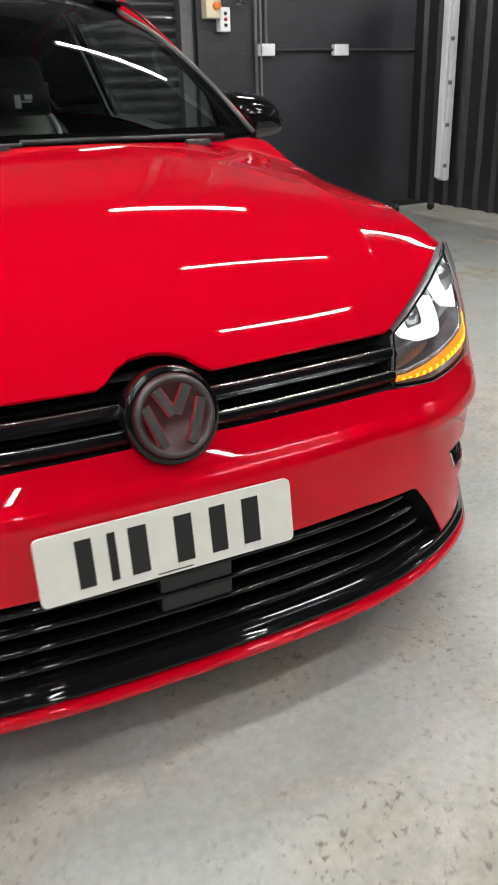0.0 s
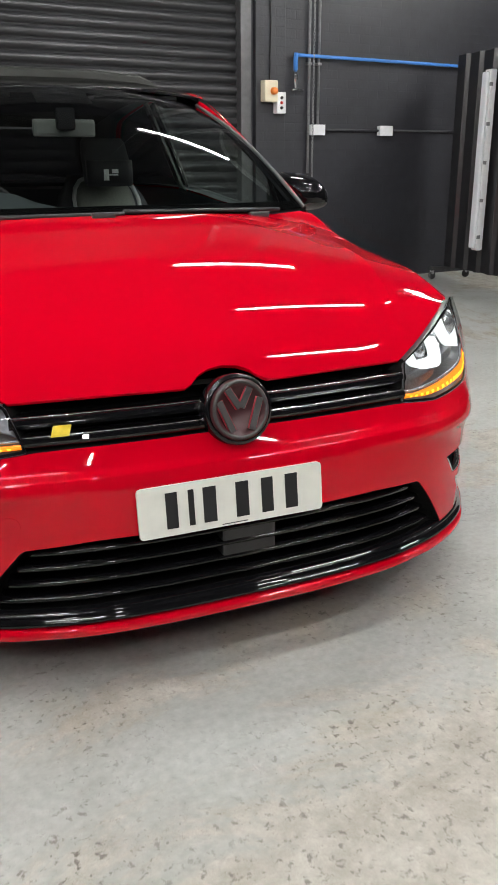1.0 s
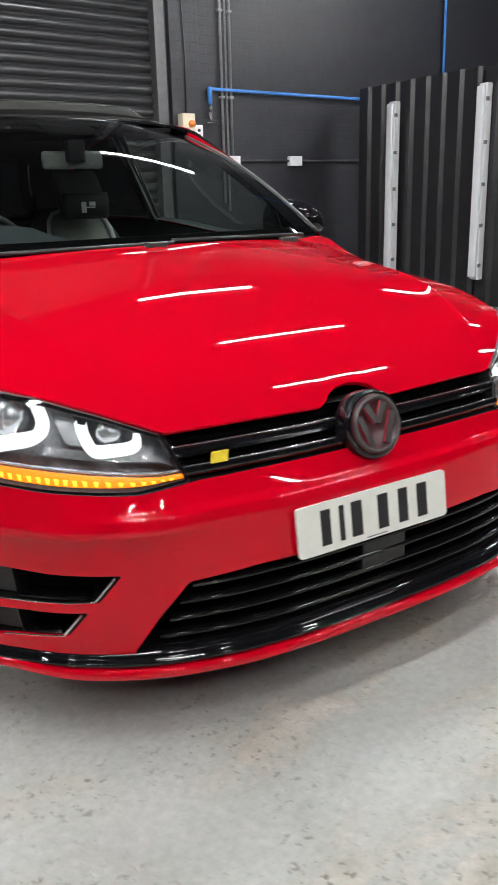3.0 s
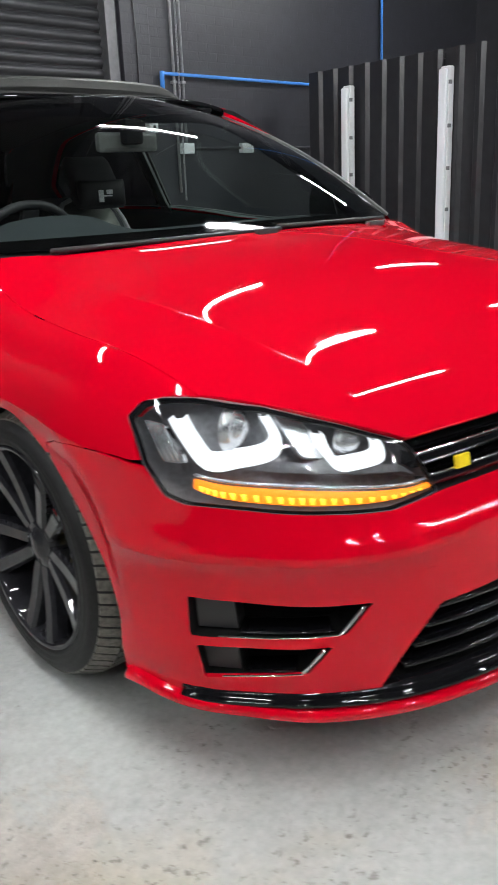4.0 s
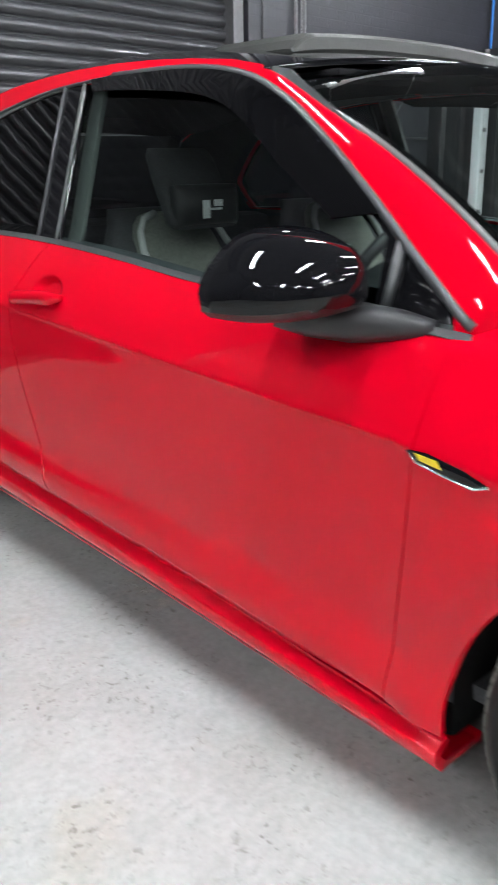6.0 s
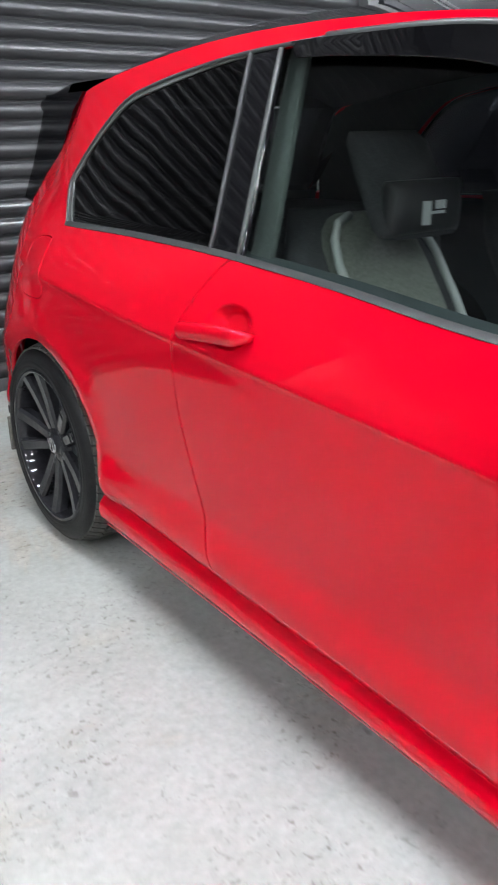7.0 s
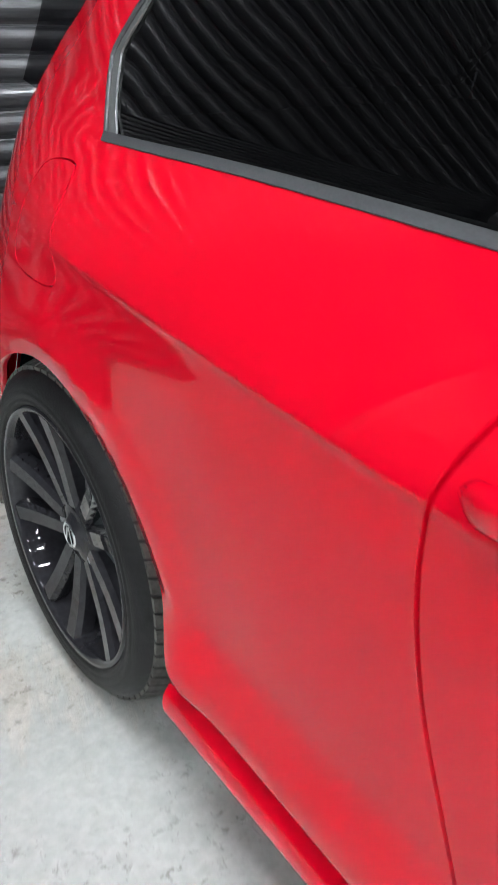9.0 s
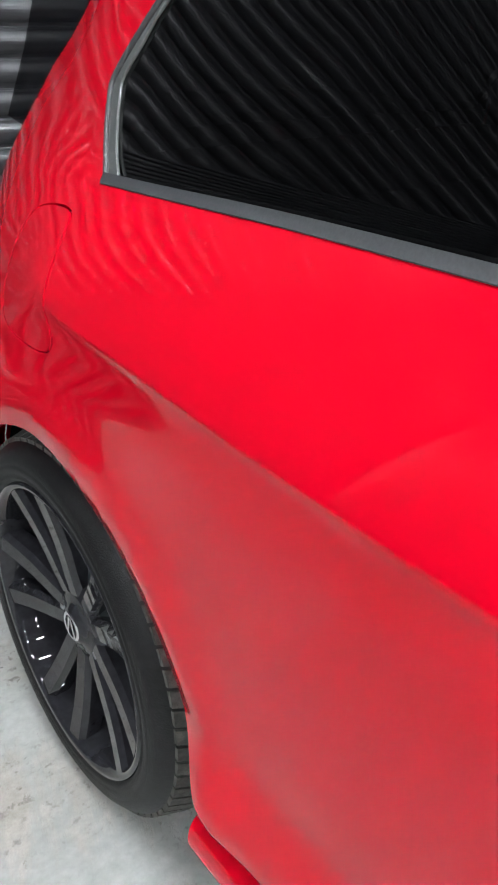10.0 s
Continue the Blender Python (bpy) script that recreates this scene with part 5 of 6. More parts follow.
# side glass, trims and pillars
sw_top = [(y, z) for y, z in a_low[::-1] if 1.47 < y < 2.56]
glass_side = [(1.475, 1.02), (1.475, belt_z(1.475) - 0.004)] + [(y, belt_z(y) - 0.004) for y in np.linspace(1.55, 2.575, 12)] + [(2.60, 1.20), (2.63, 1.384)] + sw_top
g1 = lambda y, z: S_side(y, z) + Vector((0.012, 0, 0))
g2 = lambda y, z: Vector((0.008 - raw_side(min(y, 3.45), max(z, belt_z(y))) - 0.10 * min(0.0, 3.45 - y), y, z))
glass_rear = [(2.695, 0.98)] + [(y, belt_z(y) - 0.004) for y in np.linspace(2.75, 3.46, 8)] + [p for p in c_front[1:] if p[0] > 2.74] + [(2.735, 1.378)]
tri = [(1.295, 0.918), (1.475, 0.925), (1.475, 1.035), (1.42, 1.005)]
pillar_b = [(2.583, 0.972), (2.690, 0.976), (2.712, 1.18), (2.738, 1.380), (2.636, 1.386), (2.608, 1.18)]
for mirror in (False, True):
    o = skin("side_window", glass_side, g1, SIDE_GLASS, car, h=0.05, hem=False, flip=True, mirror=mirror, label="clear side window")
    o = skin("quarter_window", glass_rear, g2, PRIVACY_GLASS, car, h=0.04, hem=False, flip=True, mirror=mirror, label="dark tinted rear side window")
    skin("window_post", [(1.452, 0.925), (1.500, 0.928), (1.512, 1.062), (1.463, 1.030)], lambda y, z: S_side(y, z) + Vector((0.006, 0, 0)), GLOSS_BLACK, car, h=0.03, flip=True, mirror=mirror, label="gloss black post at the front of the window")
    skin("corner_pane", tri, g1, GLOSS_BLACK, car, h=0.03, hem=False, flip=True, mirror=mirror, label="dark corner pane")
    skin("door_pillar", pillar_b, lambda y, z: S_side(y, z) + Vector((0.004, 0, 0)), GLOSS_BLACK, car, h=0.03, flip=True, mirror=mirror, label="gloss black door pillar")
    # belt strip and window surround
    belt = [(y, belt_z(y) - 0.003) for y in np.linspace(1.29, 3.485, 40)]
    beltu = [(y, belt_z(y) + 0.009) for y in np.linspace(3.489, 1.30, 40)]
    skin("belt_trim", belt + beltu, lambda y, z: S_side(y, z) - Vector((0.004, 0, 0)), TRIM_GREY, car, h=0.03, lip=0.01, flip=True, mirror=mirror, label="grey rubber belt strip")
    sx = 1 if mirror else -1
    for line, r, mat in ((a_low[4:], 0.009, TRIM_GREY), (c_front, 0.0045, TRIM_GREY)):
        bm = bmesh.new()
        add_tube(bm, [(sx * (side_x(y, z) - 0.002), y, z) for y, z in line], r, 8)
        part("window_trim", bm, mat, car, "grey window seal", True)
    # gloss black frame inside the door's window edge
    al = [Vector(p) for p in a_low if 1.45 < p[0] < 2.56] + [Vector((2.60, 1.388))]
    mid = Vector((2.1, 1.02))
    band = [tuple(p) for p in al] + [tuple(p + (mid - p).normalized() * 0.032) for p in al[::-1]]
    skin("window_frame", band, lambda y, z: S_side(y, z) + Vector((0.006, 0, 0)), GLOSS_BLACK, car, h=0.03, flip=True, mirror=mirror, lip=0.006, label="gloss black frame of the door window")
    # smoked wind deflector over the top of the door window
    dl = [p for p in al if p.x > 1.50]
    inner = [p + (mid - p).normalized() * (0.052 + 0.045 * step(2.15, 1.6, p.x)) for p in dl]
    skin("wind_deflector", [tuple(p) for p in dl] + [tuple(p) for p in inner[::-1]], lambda y, z: S_side(y, z) - Vector((0.006 + 0.22 * max(0.0, float(np.interp(y, [p.x for p in al], [p.y for p in al])) - z), 0, 0)), SMOKED, car, h=0.03, flip=True, mirror=mirror, lip=0.004, label="smoked black wind deflector over the window")
    # trim of the door pillar inside the cabin
    skin("pillar_trim", [(2.535, 0.965), (2.60, 0.97), (2.655, 1.38), (2.60, 1.385)], lambda y, z: S_side(y, z) + Vector((0.045, 0, 0)), TRIM_INSIDE, car, h=0.05, flip=True, mirror=mirror, label="grey-green inner pillar trim")
    # flat seal inside the rear pane's edge
    ctr = Vector((3.1, 1.15))
    cf = [Vector(p) for p in c_front if p[0] > 2.74]
    band = [tuple(p) for p in cf] + [tuple(p + (ctr - p).normalized() * (0.024 if p.y < 1.16 else 0.014)) for p in cf[::-1]]
    skin("window_seal", band, lambda y, z: S_side(y, z) + Vector((0.003, 0, 0)), SEAL_GREY, car, h=0.02, flip=True, mirror=mirror, lip=0.004, label="grey rubber seal of the rear side window")
    for y0, y1 in ((2.590, 2.634), (2.694, 2.737)):
        bm = bmesh.new()
        add_tube(bm, [(sx * (side_x(y, z) - 0.001), y, z) for y, z in [(y0 + (y1 - y0) * t ** 1.2, 0.985 + 0.395 * t) for t in np.linspace(0, 1, 10)]], 0.0045, 6)
        part("bright_trim", bm, SEAL_GREY if y0 < 2.6 else TRIM_GREY, car, "thin grey pillar edge", True)
    bm = bmesh.new()
    add_tube(bm, [(sx * (side_x(1.475, z) - 0.002), 1.475, z) for z in (0.925, 0.98, 1.04)], 0.010, 8)
    part("window_trim", bm, TRIM_GREY, car, "", True)

# sills
sill_low = curve((1.24, 0.160), (1.5, 0.166), (1.84, 0.176), (2.3, 0.186), (3.12, 0.198))


def S_sill(y, v):
    zt, zb = sill_top(y) - 0.004, sill_low(y)
    z = zt + (zb - zt) * min(v, 1.0)
    ridge = math.exp(-((v - 0.45) / 0.22) ** 2)
    x = 0.886 + 0.016 * step(0.0, 0.3, v) + 0.006 * ridge - 0.018 * step(0.6, 1.0, v)
    if v > 1.0:
        x -= (v - 1.0) * 0.25
        z -= 0.004 * (v - 1.0)
    return Vector((-x, y, z))


both("sill", [(1.245, 0.0), (3.118, 0.0), (3.118, 1.5), (1.245, 1.5)], S_sill, RED, car, h=0.04, hy=0.08, lip=0.02, label="red side skirt")

# door handles with a hollow behind the grip
for mirror in (False, True):
    sx = 1 if mirror else -1
    bm = bmesh.new()
    rings = []
    for k in range(19):
        t = k / 18
        y = 2.428 + 0.230 * t
        z = 0.863 - 0.018 * t + 0.003 * math.sin(math.pi * t)
        grip = (step(-0.02, 0.16, t) * step(1.02, 0.84, t)) ** 0.5
        hh = 0.004 + 0.0145 * grip
        base = side_x(y, z)
        outw = 0.002 + 0.038 * grip
        ring = []
        for j in range(12):
            w = 2 * math.pi * j / 12
            ring.append(bm.verts.new((sx * (base + outw - 0.013 * grip + 0.013 * math.copysign(abs(math.cos(w)) ** 0.8, math.cos(w))), y, z + hh * math.copysign(abs(math.sin(w)) ** 0.8, math.sin(w)))))
        rings.append(ring)
    for q, w in zip(rings, rings[1:]):
        for j in range(12):
            f = bm.faces.new((q[j], q[(j + 1) % 12], w[(j + 1) % 12], w[j]))
            f.smooth = True
    bm.faces.new(rings[0])
    bm.faces.new(rings[-1])
    bmesh.ops.recalc_face_normals(bm, faces=bm.faces)
    part("door_handle", bm, RED, car, "red door handle", True)
    # side badge on the wing
    base = [(1.187, 0.716), (1.215, 0.706), (1.318, 0.722), (1.336, 0.739), (1.30, 0.742), (1.23, 0.729)]
    b = skin("wing_badge", base, lambda y, z: S_side(y, z) - Vector((0.004, 0, 0)), GLOSS_BLACK, car, h=0.03, lip=0.004, flip=True, mirror=mirror, label="black wing badge with a bright edge")
    skin("badge_mark", [(1.272, 0.722), (1.312, 0.727), (1.32, 0.738), (1.28, 0.735)], lambda y, z: S_side(y, z) - Vector((0.0055, 0, 0)), YELLOW, b, h=0.02, lip=0.002, flip=True, mirror=mirror, label="small yellow mark")
    bm = bmesh.new()
    add_tube(bm, [(sx * (side_x(y, z) + 0.004), y, z) for y, z in ((1.187, 0.716), (1.215, 0.7055), (1.27, 0.713), (1.318, 0.7215), (1.336, 0.739))], 0.0022, 6)
    part("bright_edge", bm, CHROME, b)
    # fuel flap
    if not mirror:
        skin("fuel_flap", flap, S_side, RED, car, h=0.014, lip=0.012, flip=True, label="red fuel filler flap")

# door mirrors
for sx in (-1, 1):
    bm = bmesh.new()
    lower = bmesh.new()
    nu, nv = 22, 20
    grid = []
    for i in range(nu + 1):
        u = -math.pi / 2 + math.pi * i / nu
        row = []
        for j in range(nv):
            w = 2 * math.pi * j / nv
            cx, sz = math.cos(w), math.sin(w)
            rx, rz, ry = 0.123, (0.093 if sz > 0 else 0.058), (0.21 if u < 0 else 0.012)
            k = abs(math.cos(u)) ** 0.75
            lx = rx * (abs(cx) ** (0.9 if cx > 0 else 0.5) * (1 if cx > 0 else -1)) * k
            lz = rz * (abs(sz) ** (0.9 if sz > 0 else 0.55) * (1 if sz > 0 else -1)) * k
            ly = ry * math.sin(u)
            taper = 1 - 0.34 * max(0.0, lx / 0.118) ** 2
            lz *= taper if lz > 0 else 1.0
            x = 0.925 + lx
            y = 1.660 + ly - 0.10 * (0.03 - lx) * (1 if u < 0 else 0.6)
            z = 0.975 + lz + 0.02 * (lx / 0.1) * -0.3
            row.append(Vector((sx * x, y, z)))
        grid.append(row)
    for target, sel in ((bm, lambda z: z > 0.952), (lower, lambda z: z <= 0.952)):
        vmap = {}
        for i in range(nu):
            for j in range(nv):
                q = [grid[i][j], grid[i][(j + 1) % nv], grid[i + 1][(j + 1) % nv], grid[i + 1][j]]
                if sel(sum(p.z for p in q) / 4):
                    keys = [(i, j), (i, (j + 1) % nv), (i + 1, (j + 1) % nv), (i + 1, j)]
                    for kk, p in zip(keys, q):
                        if kk not in vmap:
                            vmap[kk] = target.verts.new(p)
                    f = target.faces.new([vmap[kk] for kk in keys])
                    f.smooth = True
        bmesh.ops.recalc_face_normals(target, faces=target.faces)
    m = part("door_mirror", bm, GLOSS_BLACK, car, "gloss black door mirror cap", True)
    part("mirror_base", lower, SATIN_BLACK, m, "satin black mirror underside", True)
    arm = bmesh.new()
    add_tube(arm, [(sx * 0.935, 1.60, 0.932), (sx * 0.895, 1.56, 0.922), (sx * 0.85, 1.50, 0.915), (sx * 0.81, 1.43, 0.912), (sx * 0.795, 1.37, 0.912)], [0.026, 0.034, 0.036, 0.027, 0.014], 14)
    part("mirror_arm", arm, SATIN_BLACK, m, "", True)
    gl = bmesh.new()
    add_lathe(gl, [(0.0, 0.0), (0.09, 0.0), (0.092, -0.004)], 28, Matrix.Translation((sx * 0.925, 1.655, 0.98)) @ Matrix.Rotation(radians(90), 4, "Z") @ Matrix.Diagonal((1, 1, 0.68, 1)))
    part("mirror_glass", gl, CHROME, m, "", True)


# wheels
def wheel(name, sx, ax, xo):
    M = Matrix.Translation((sx * xo, ax, HUB_Z)) @ Matrix.Diagonal((sx, 1, 1, 1))
    bm = bmesh.new()
    add_lathe(bm, [(0.236, -0.012), (0.244, -0.004), (0.247, -0.0005), (0.2505, 0.002), (0.2525, 0.0005), (0.258, 0.002), (0.268, 0.0035), (0.270, 0.0018), (0.2725, 0.0026), (0.284, -0.002), (0.292, -0.008), (0.300, -0.017), (0.307, -0.030), (0.312, -0.047), (0.316, -0.06), (0.316, -0.175), (0.300, -0.210), (0.28, -0.225), (0.236, -0.215)], 72, M)
    bmesh.ops.recalc_face_normals(bm, faces=bm.faces)
    w = part(name, bm, TYRE, car, "black alloy wheel with a low-profile tyre", True)
    # tread blocks in ribs
    bm = bmesh.new()
    n = 66
    lip_a, lip_r = (-0.014, 0.302) if ax < 2 else (-0.020, 0.308)
    for rib, (a0, a1, skew) in enumerate(((lip_a, -0.062, 0.035), (-0.068, -0.105, 0.012), (-0.111, -0.148, -0.012), (-0.154, -0.200, -0.02))):
        for k in range(n):
            w0, w1 = 2 * math.pi * (k + 0.10) / n, 2 * math.pi * (k + 0.90) / n
            r0 = 0.3225 if rib in (1, 2) else 0.3215
            ro = lip_r if rib == 0 else 0.302 if rib == 3 else r0
            q = []
            for a, wsh, rr in ((a0, 0.0, ro if rib == 0 else r0), (a1, skew, ro if rib == 3 else r0)):
                for ww in (w0 + wsh, w1 + wsh):
                    for r in (rr - 0.009, rr):
                        q.append(bm.verts.new(M @ Vector((a, r * math.cos(ww), r * math.sin(ww)))))
            for f in ((1, 3, 7, 5), (0, 1, 5, 4), (2, 6, 7, 3), (0, 2, 3, 1), (4, 5, 7, 6)):
                bm.faces.new([q[i] for i in f])
    bmesh.ops.recalc_face_normals(bm, faces=bm.faces)
    part("tread", bm, TREAD if ax < 2 else TREAD_DARK, w, "worn grey tread blocks")
    # rim barrel
    bm = bmesh.new()
    add_lathe(bm, [(0.243, -0.006), (0.240, 0.000), (0.232, -0.002), (0.227, -0.012), (0.222, -0.05), (0.215, -0.12), (0.218, -0.20), (0.236, -0.205)], 72, M)
    bmesh.ops.recalc_face_normals(bm, faces=bm.faces)
    rim = part("rim", bm, RIM, w, "black alloy rim", True)
    # five pairs of spokes
    for p in range(5):
        for sd in (-1, 1):
            bm = bmesh.new()
            base = radians(90 + 72 * p - (20 if ax > 2 else 35))
            secs = []
            for t in np.linspace(0, 1, 7):
                r = 0.050 + (0.232 - 0.050) * t
                off = sd * (0.016 + 0.040 * t)
                c = Vector((-0.034 + 0.030 * t ** 0.8 - 0.006 * math.sin(math.pi * t), 0, 0))
                d = Vector((0, math.cos(base), math.sin(base)))
                nrm = Vector((0, -math.sin(base), math.cos(base)))
                ctr = c + d * r + nrm * off
                hw = 0.0195 + 0.004 * t
                dep = 0.045 - 0.012 * t
                secs.append([bm.verts.new(M @ (ctr + nrm * a + Vector((b, 0, 0)))) for a, b in ((-hw, -dep), (-hw, -0.009), (-hw * 0.62, 0.0), (hw * 0.62, 0.0), (hw, -0.009), (hw, -dep))])
            for q, s2 in zip(secs, secs[1:]):
                for k in range(6):
                    bm.faces.new((q[k], q[(k + 1) % 6], s2[(k + 1) % 6], s2[k]))
            bm.faces.new(secs[0])
            bm.faces.new(secs[-1])
            bmesh.ops.recalc_face_normals(bm, faces=bm.faces)
            part("spoke", bm, RIM, rim)
    bm = bmesh.new()
    add_lathe(bm, [(0.0, -0.022), (0.028, -0.023), (0.032, -0.028), (0.046, -0.032), (0.070, -0.040), (0.078, -0.055), (0.078, -0.09)], 40, M)
    bmesh.ops.recalc_face_normals(bm, faces=bm.faces)
    hub = part("hub", bm, RIM, rim, "", True)
    if ax > 2:
        bm = bmesh.new()
        add_lathe(bm, [(0.019, -0.0215), (0.0205, -0.0205), (0.023, -0.0205), (0.025, -0.0225)], 32, M)
        for k in (-1, 1):
            add_box(bm, -0.0225, -0.0205, -0.0025, 0.0025, -0.018, 0.018, 0.0, M @ Matrix.Translation((0, k * 0.007, 0)) @ Matrix.Rotation(radians(k * 16), 4, "X"))
        part("cap_mark", bm, CHROME, hub, "bright plain ring mark")
    for k in range(5):
        a = radians(90 + 72 * k + 50)
        bm = bmesh.new()
        add_lathe(bm, [(0.0, -0.034), (0.009, -0.034), (0.010, -0.045), (0.010, -0.06)], 10, M @ Matrix.Translation((0, 0.056 * math.cos(a), 0.056 * math.sin(a))))
        part("wheel_bolt", bm, STEEL if k % 2 else RIM, hub)
    # brake disc and caliper
    bm = bmesh.new()
    add_lathe(bm, [(0.05, -0.085), (0.09, -0.085), (0.095, -0.10), (0.168, -0.10), (0.170, -0.104), (0.170, -0.13), (0.05, -0.13)], 48, M)
    bmesh.ops.recalc_face_normals(bm, faces=bm.faces)
    part("brake_disc", bm, STEEL, w, "", True)
    if ax < 2:
        bm = bmesh.new()
        secs = []
        for t in np.linspace(-34, 30, 12):
            a = radians(180 + t)
            e = step(34, 26, abs(t))
            secs.append([bm.verts.new(M @ Vector((xx, r * math.cos(a), r * math.sin(a)))) for xx, r in ((-0.11, 0.118), (-0.055 - 0.02 * (1 - e), 0.118), (-0.046 - 0.025 * (1 - e), 0.145), (-0.050 - 0.02 * (1 - e), 0.178), (-0.075, 0.192), (-0.13, 0.192))])
        for q, s2 in zip(secs, secs[1:]):
            for k in range(6):
                bm.faces.new((q[k], q[(k + 1) % 6], s2[(k + 1) % 6], s2[k]))
        bm.faces.new(secs[0])
        bm.faces.new(secs[-1])
        bmesh.ops.recalc_face_normals(bm, faces=bm.faces)
        cal = part("caliper", bm, YELLOW, w, "yellow painted brake caliper")
        for r, a in ((0.150, 172), (0.150, 192)):
            bm = bmesh.new()
            add_lathe(bm, [(0.0, -0.040), (0.007, -0.040), (0.008, -0.05)], 10, M @ Matrix.Translation((0, r * math.cos(radians(a)), r * math.sin(radians(a)))))
            part("caliper_bolt", bm, INK, cal)
        bm = bmesh.new()
        add_tube(bm, [M @ Vector((-0.035, 0.205, 0.060)), M @ Vector((-0.012, 0.205, 0.060))], [0.009, 0.011], 12)
        part("valve_cap", bm, YELLOW, rim, "small yellow valve cap", True)
        part("sensor_tag", add_box(bmesh.new(), -0.10, -0.075, -0.016, 0.016, 0.100, 0.150, 0.003, M), LAMP_GREY, w)
    # liner of the arch
    bm = bmesh.new()
    rings = []
    for k in range(31):
        a = radians(-12 + 204 * k / 30)
        rings.append([bm.verts.new(M @ Vector((xx - (xo - 0.878), 0.375 * math.cos(a), 0.345 * math.sin(a)))) for xx in (-0.018 - 0.05 * step(0.2, 0.9, math.cos(a) if ax > 2 else -math.cos(a)), -0.30)])
    for q, s2 in zip(rings, rings[1:]):
        bm.faces.new((q[0], s2[0], s2[1], q[1]))
    fan = [r[1] for r in rings]
    bm.faces.new(fan)
    part("wheel_liner", bm, DARK, car, "black wheel-arch liner", True)
    return w


for ax, xo in ((AXLE_F, 0.893), (AXLE_R, 0.890)):
    for sx in (-1, 1):
        wheel("wheel", sx, ax, xo)

# underside, mud flaps
part("underbody", add_box(bmesh.new(), -0.62, 0.62, 0.15, 4.0, 0.17, 0.30, 0.02), DARK, car, "dark underside")
part("underbody", add_box(bmesh.new(), -0.83, 0.83, 1.26, 3.06, 0.185, 0.26, 0.02), DARK, car)
for sx in (-1, 1):
    bm = bmesh.new()
    add_box(bm, sx * 0.785 - 0.078, sx * 0.785 + 0.078, 3.885, 3.90, 0.185, 0.31, 0.007)
    part("mud_flap", bm, TREAD, car, "dusty black rubber mud flap")

# tail: hatch, rear glass, spoiler and bumper (seen edge-on)
def S_tail(u, z):
    """u: -1 to 1 across the tail."""
    prof = tail_y(z)
    hw = side_x(prof - 0.10, z) - 0.05
    return Vector((u * hw, prof + 0.045 - 0.11 * abs(u) ** 2.6, z))


tail_y = curve((0.2, 4.10), (0.45, 4.16), (0.70, 4.16), (0.88, 4.09), (0.98, 4.03), (1.15, 3.93), (1.285, 3.82), (1.33, 3.78))
skin("tailgate", [(-1, 0.62), (1, 0.62), (1, 0.97), (-1, 0.97)], S_tail, RED, car, h=0.06, hy=0.04, label="red tailgate")
skin("rear_bumper", [(-1, 0.22), (1, 0.22), (1, 0.615), (-1, 0.615)], S_tail, RED, car, h=0.06, hy=0.04, label="red rear bumper")
skin("rear_window", [(-0.9, 0.975), (0.9, 0.975), (0.9, 1.30), (-0.9, 1.30)], S_tail, PRIVACY_GLASS, car, h=0.06, hy=0.04, hem=False, label="dark rear window")
for sx in (-1, 1):
    skin("window_blade", [(sx * 0.9, 0.975), (sx * 0.99, 0.975), (sx * 0.99, 1.30), (sx * 0.9, 1.30)], lambda u, z: S_tail(u, z) + Vector((0, 0.005, 0)), GLOSS_BLACK, car, h=0.05, hy=0.04, label="gloss black window blade", lip=0.02)
    skin("tail_lamp", [(sx * 0.62, 0.80), (sx * 0.97, 0.80), (sx * 0.97, 0.95), (sx * 0.62, 0.95)], lambda u, z: S_tail(u, z) + Vector((0, 0.006, 0)), surface("tail_lamp_red", (0.25, 0.005, 0.01), rough=0.15, coat=1.0), car, h=0.05, hy=0.03, label="dark red tail lamp")
bm = bmesh.new()
rows = []
for i in range(27):
    u = -1 + 2 * i / 26
    x = u * 0.60
    drop = 0.035 * abs(u) ** 3
    rows.append([bm.verts.new((x, y, z - drop)) for y, z in ((3.70, 1.402), (3.80, 1.384), (3.93, 1.362), (3.945, 1.346), (3.93, 1.332), (3.80, 1.31))])
for q, w in zip(rows, rows[1:]):
    for k in range(5):
        bm.faces.new((q[k], w[k], w[k + 1], q[k + 1]))
bm.faces.new(rows[0])
bm.faces.new(rows[-1])
bmesh.ops.recalc_face_normals(bm, faces=bm.faces)
sp = part("roof_spoiler", bm, GLOSS_BLACK, car, "gloss black roof spoiler")
for sx in (-1, 1):
    bm = bmesh.new()
    f = [bm.verts.new((sx * xx, y, z)) for xx in (0.585, 0.612) for y, z in ((3.60, 1.342), (3.86, 1.342), (3.93, 1.25), (4.02, 1.135), (4.13, 1.02), (3.98, 0.99), (3.80, 1.16), (3.68, 1.29))]
    n = 8
    bm.faces.new(f[:n])
    bm.faces.new(f[n:])
    for k in range(n):
        bm.faces.new((f[k], f[(k + 1) % n], f[n + (k + 1) % n], f[n + k]))
    bmesh.ops.recalc_face_normals(bm, faces=bm.faces)
    part("spoiler_fin", bm, GLOSS_BLACK, sp, "black side fin")

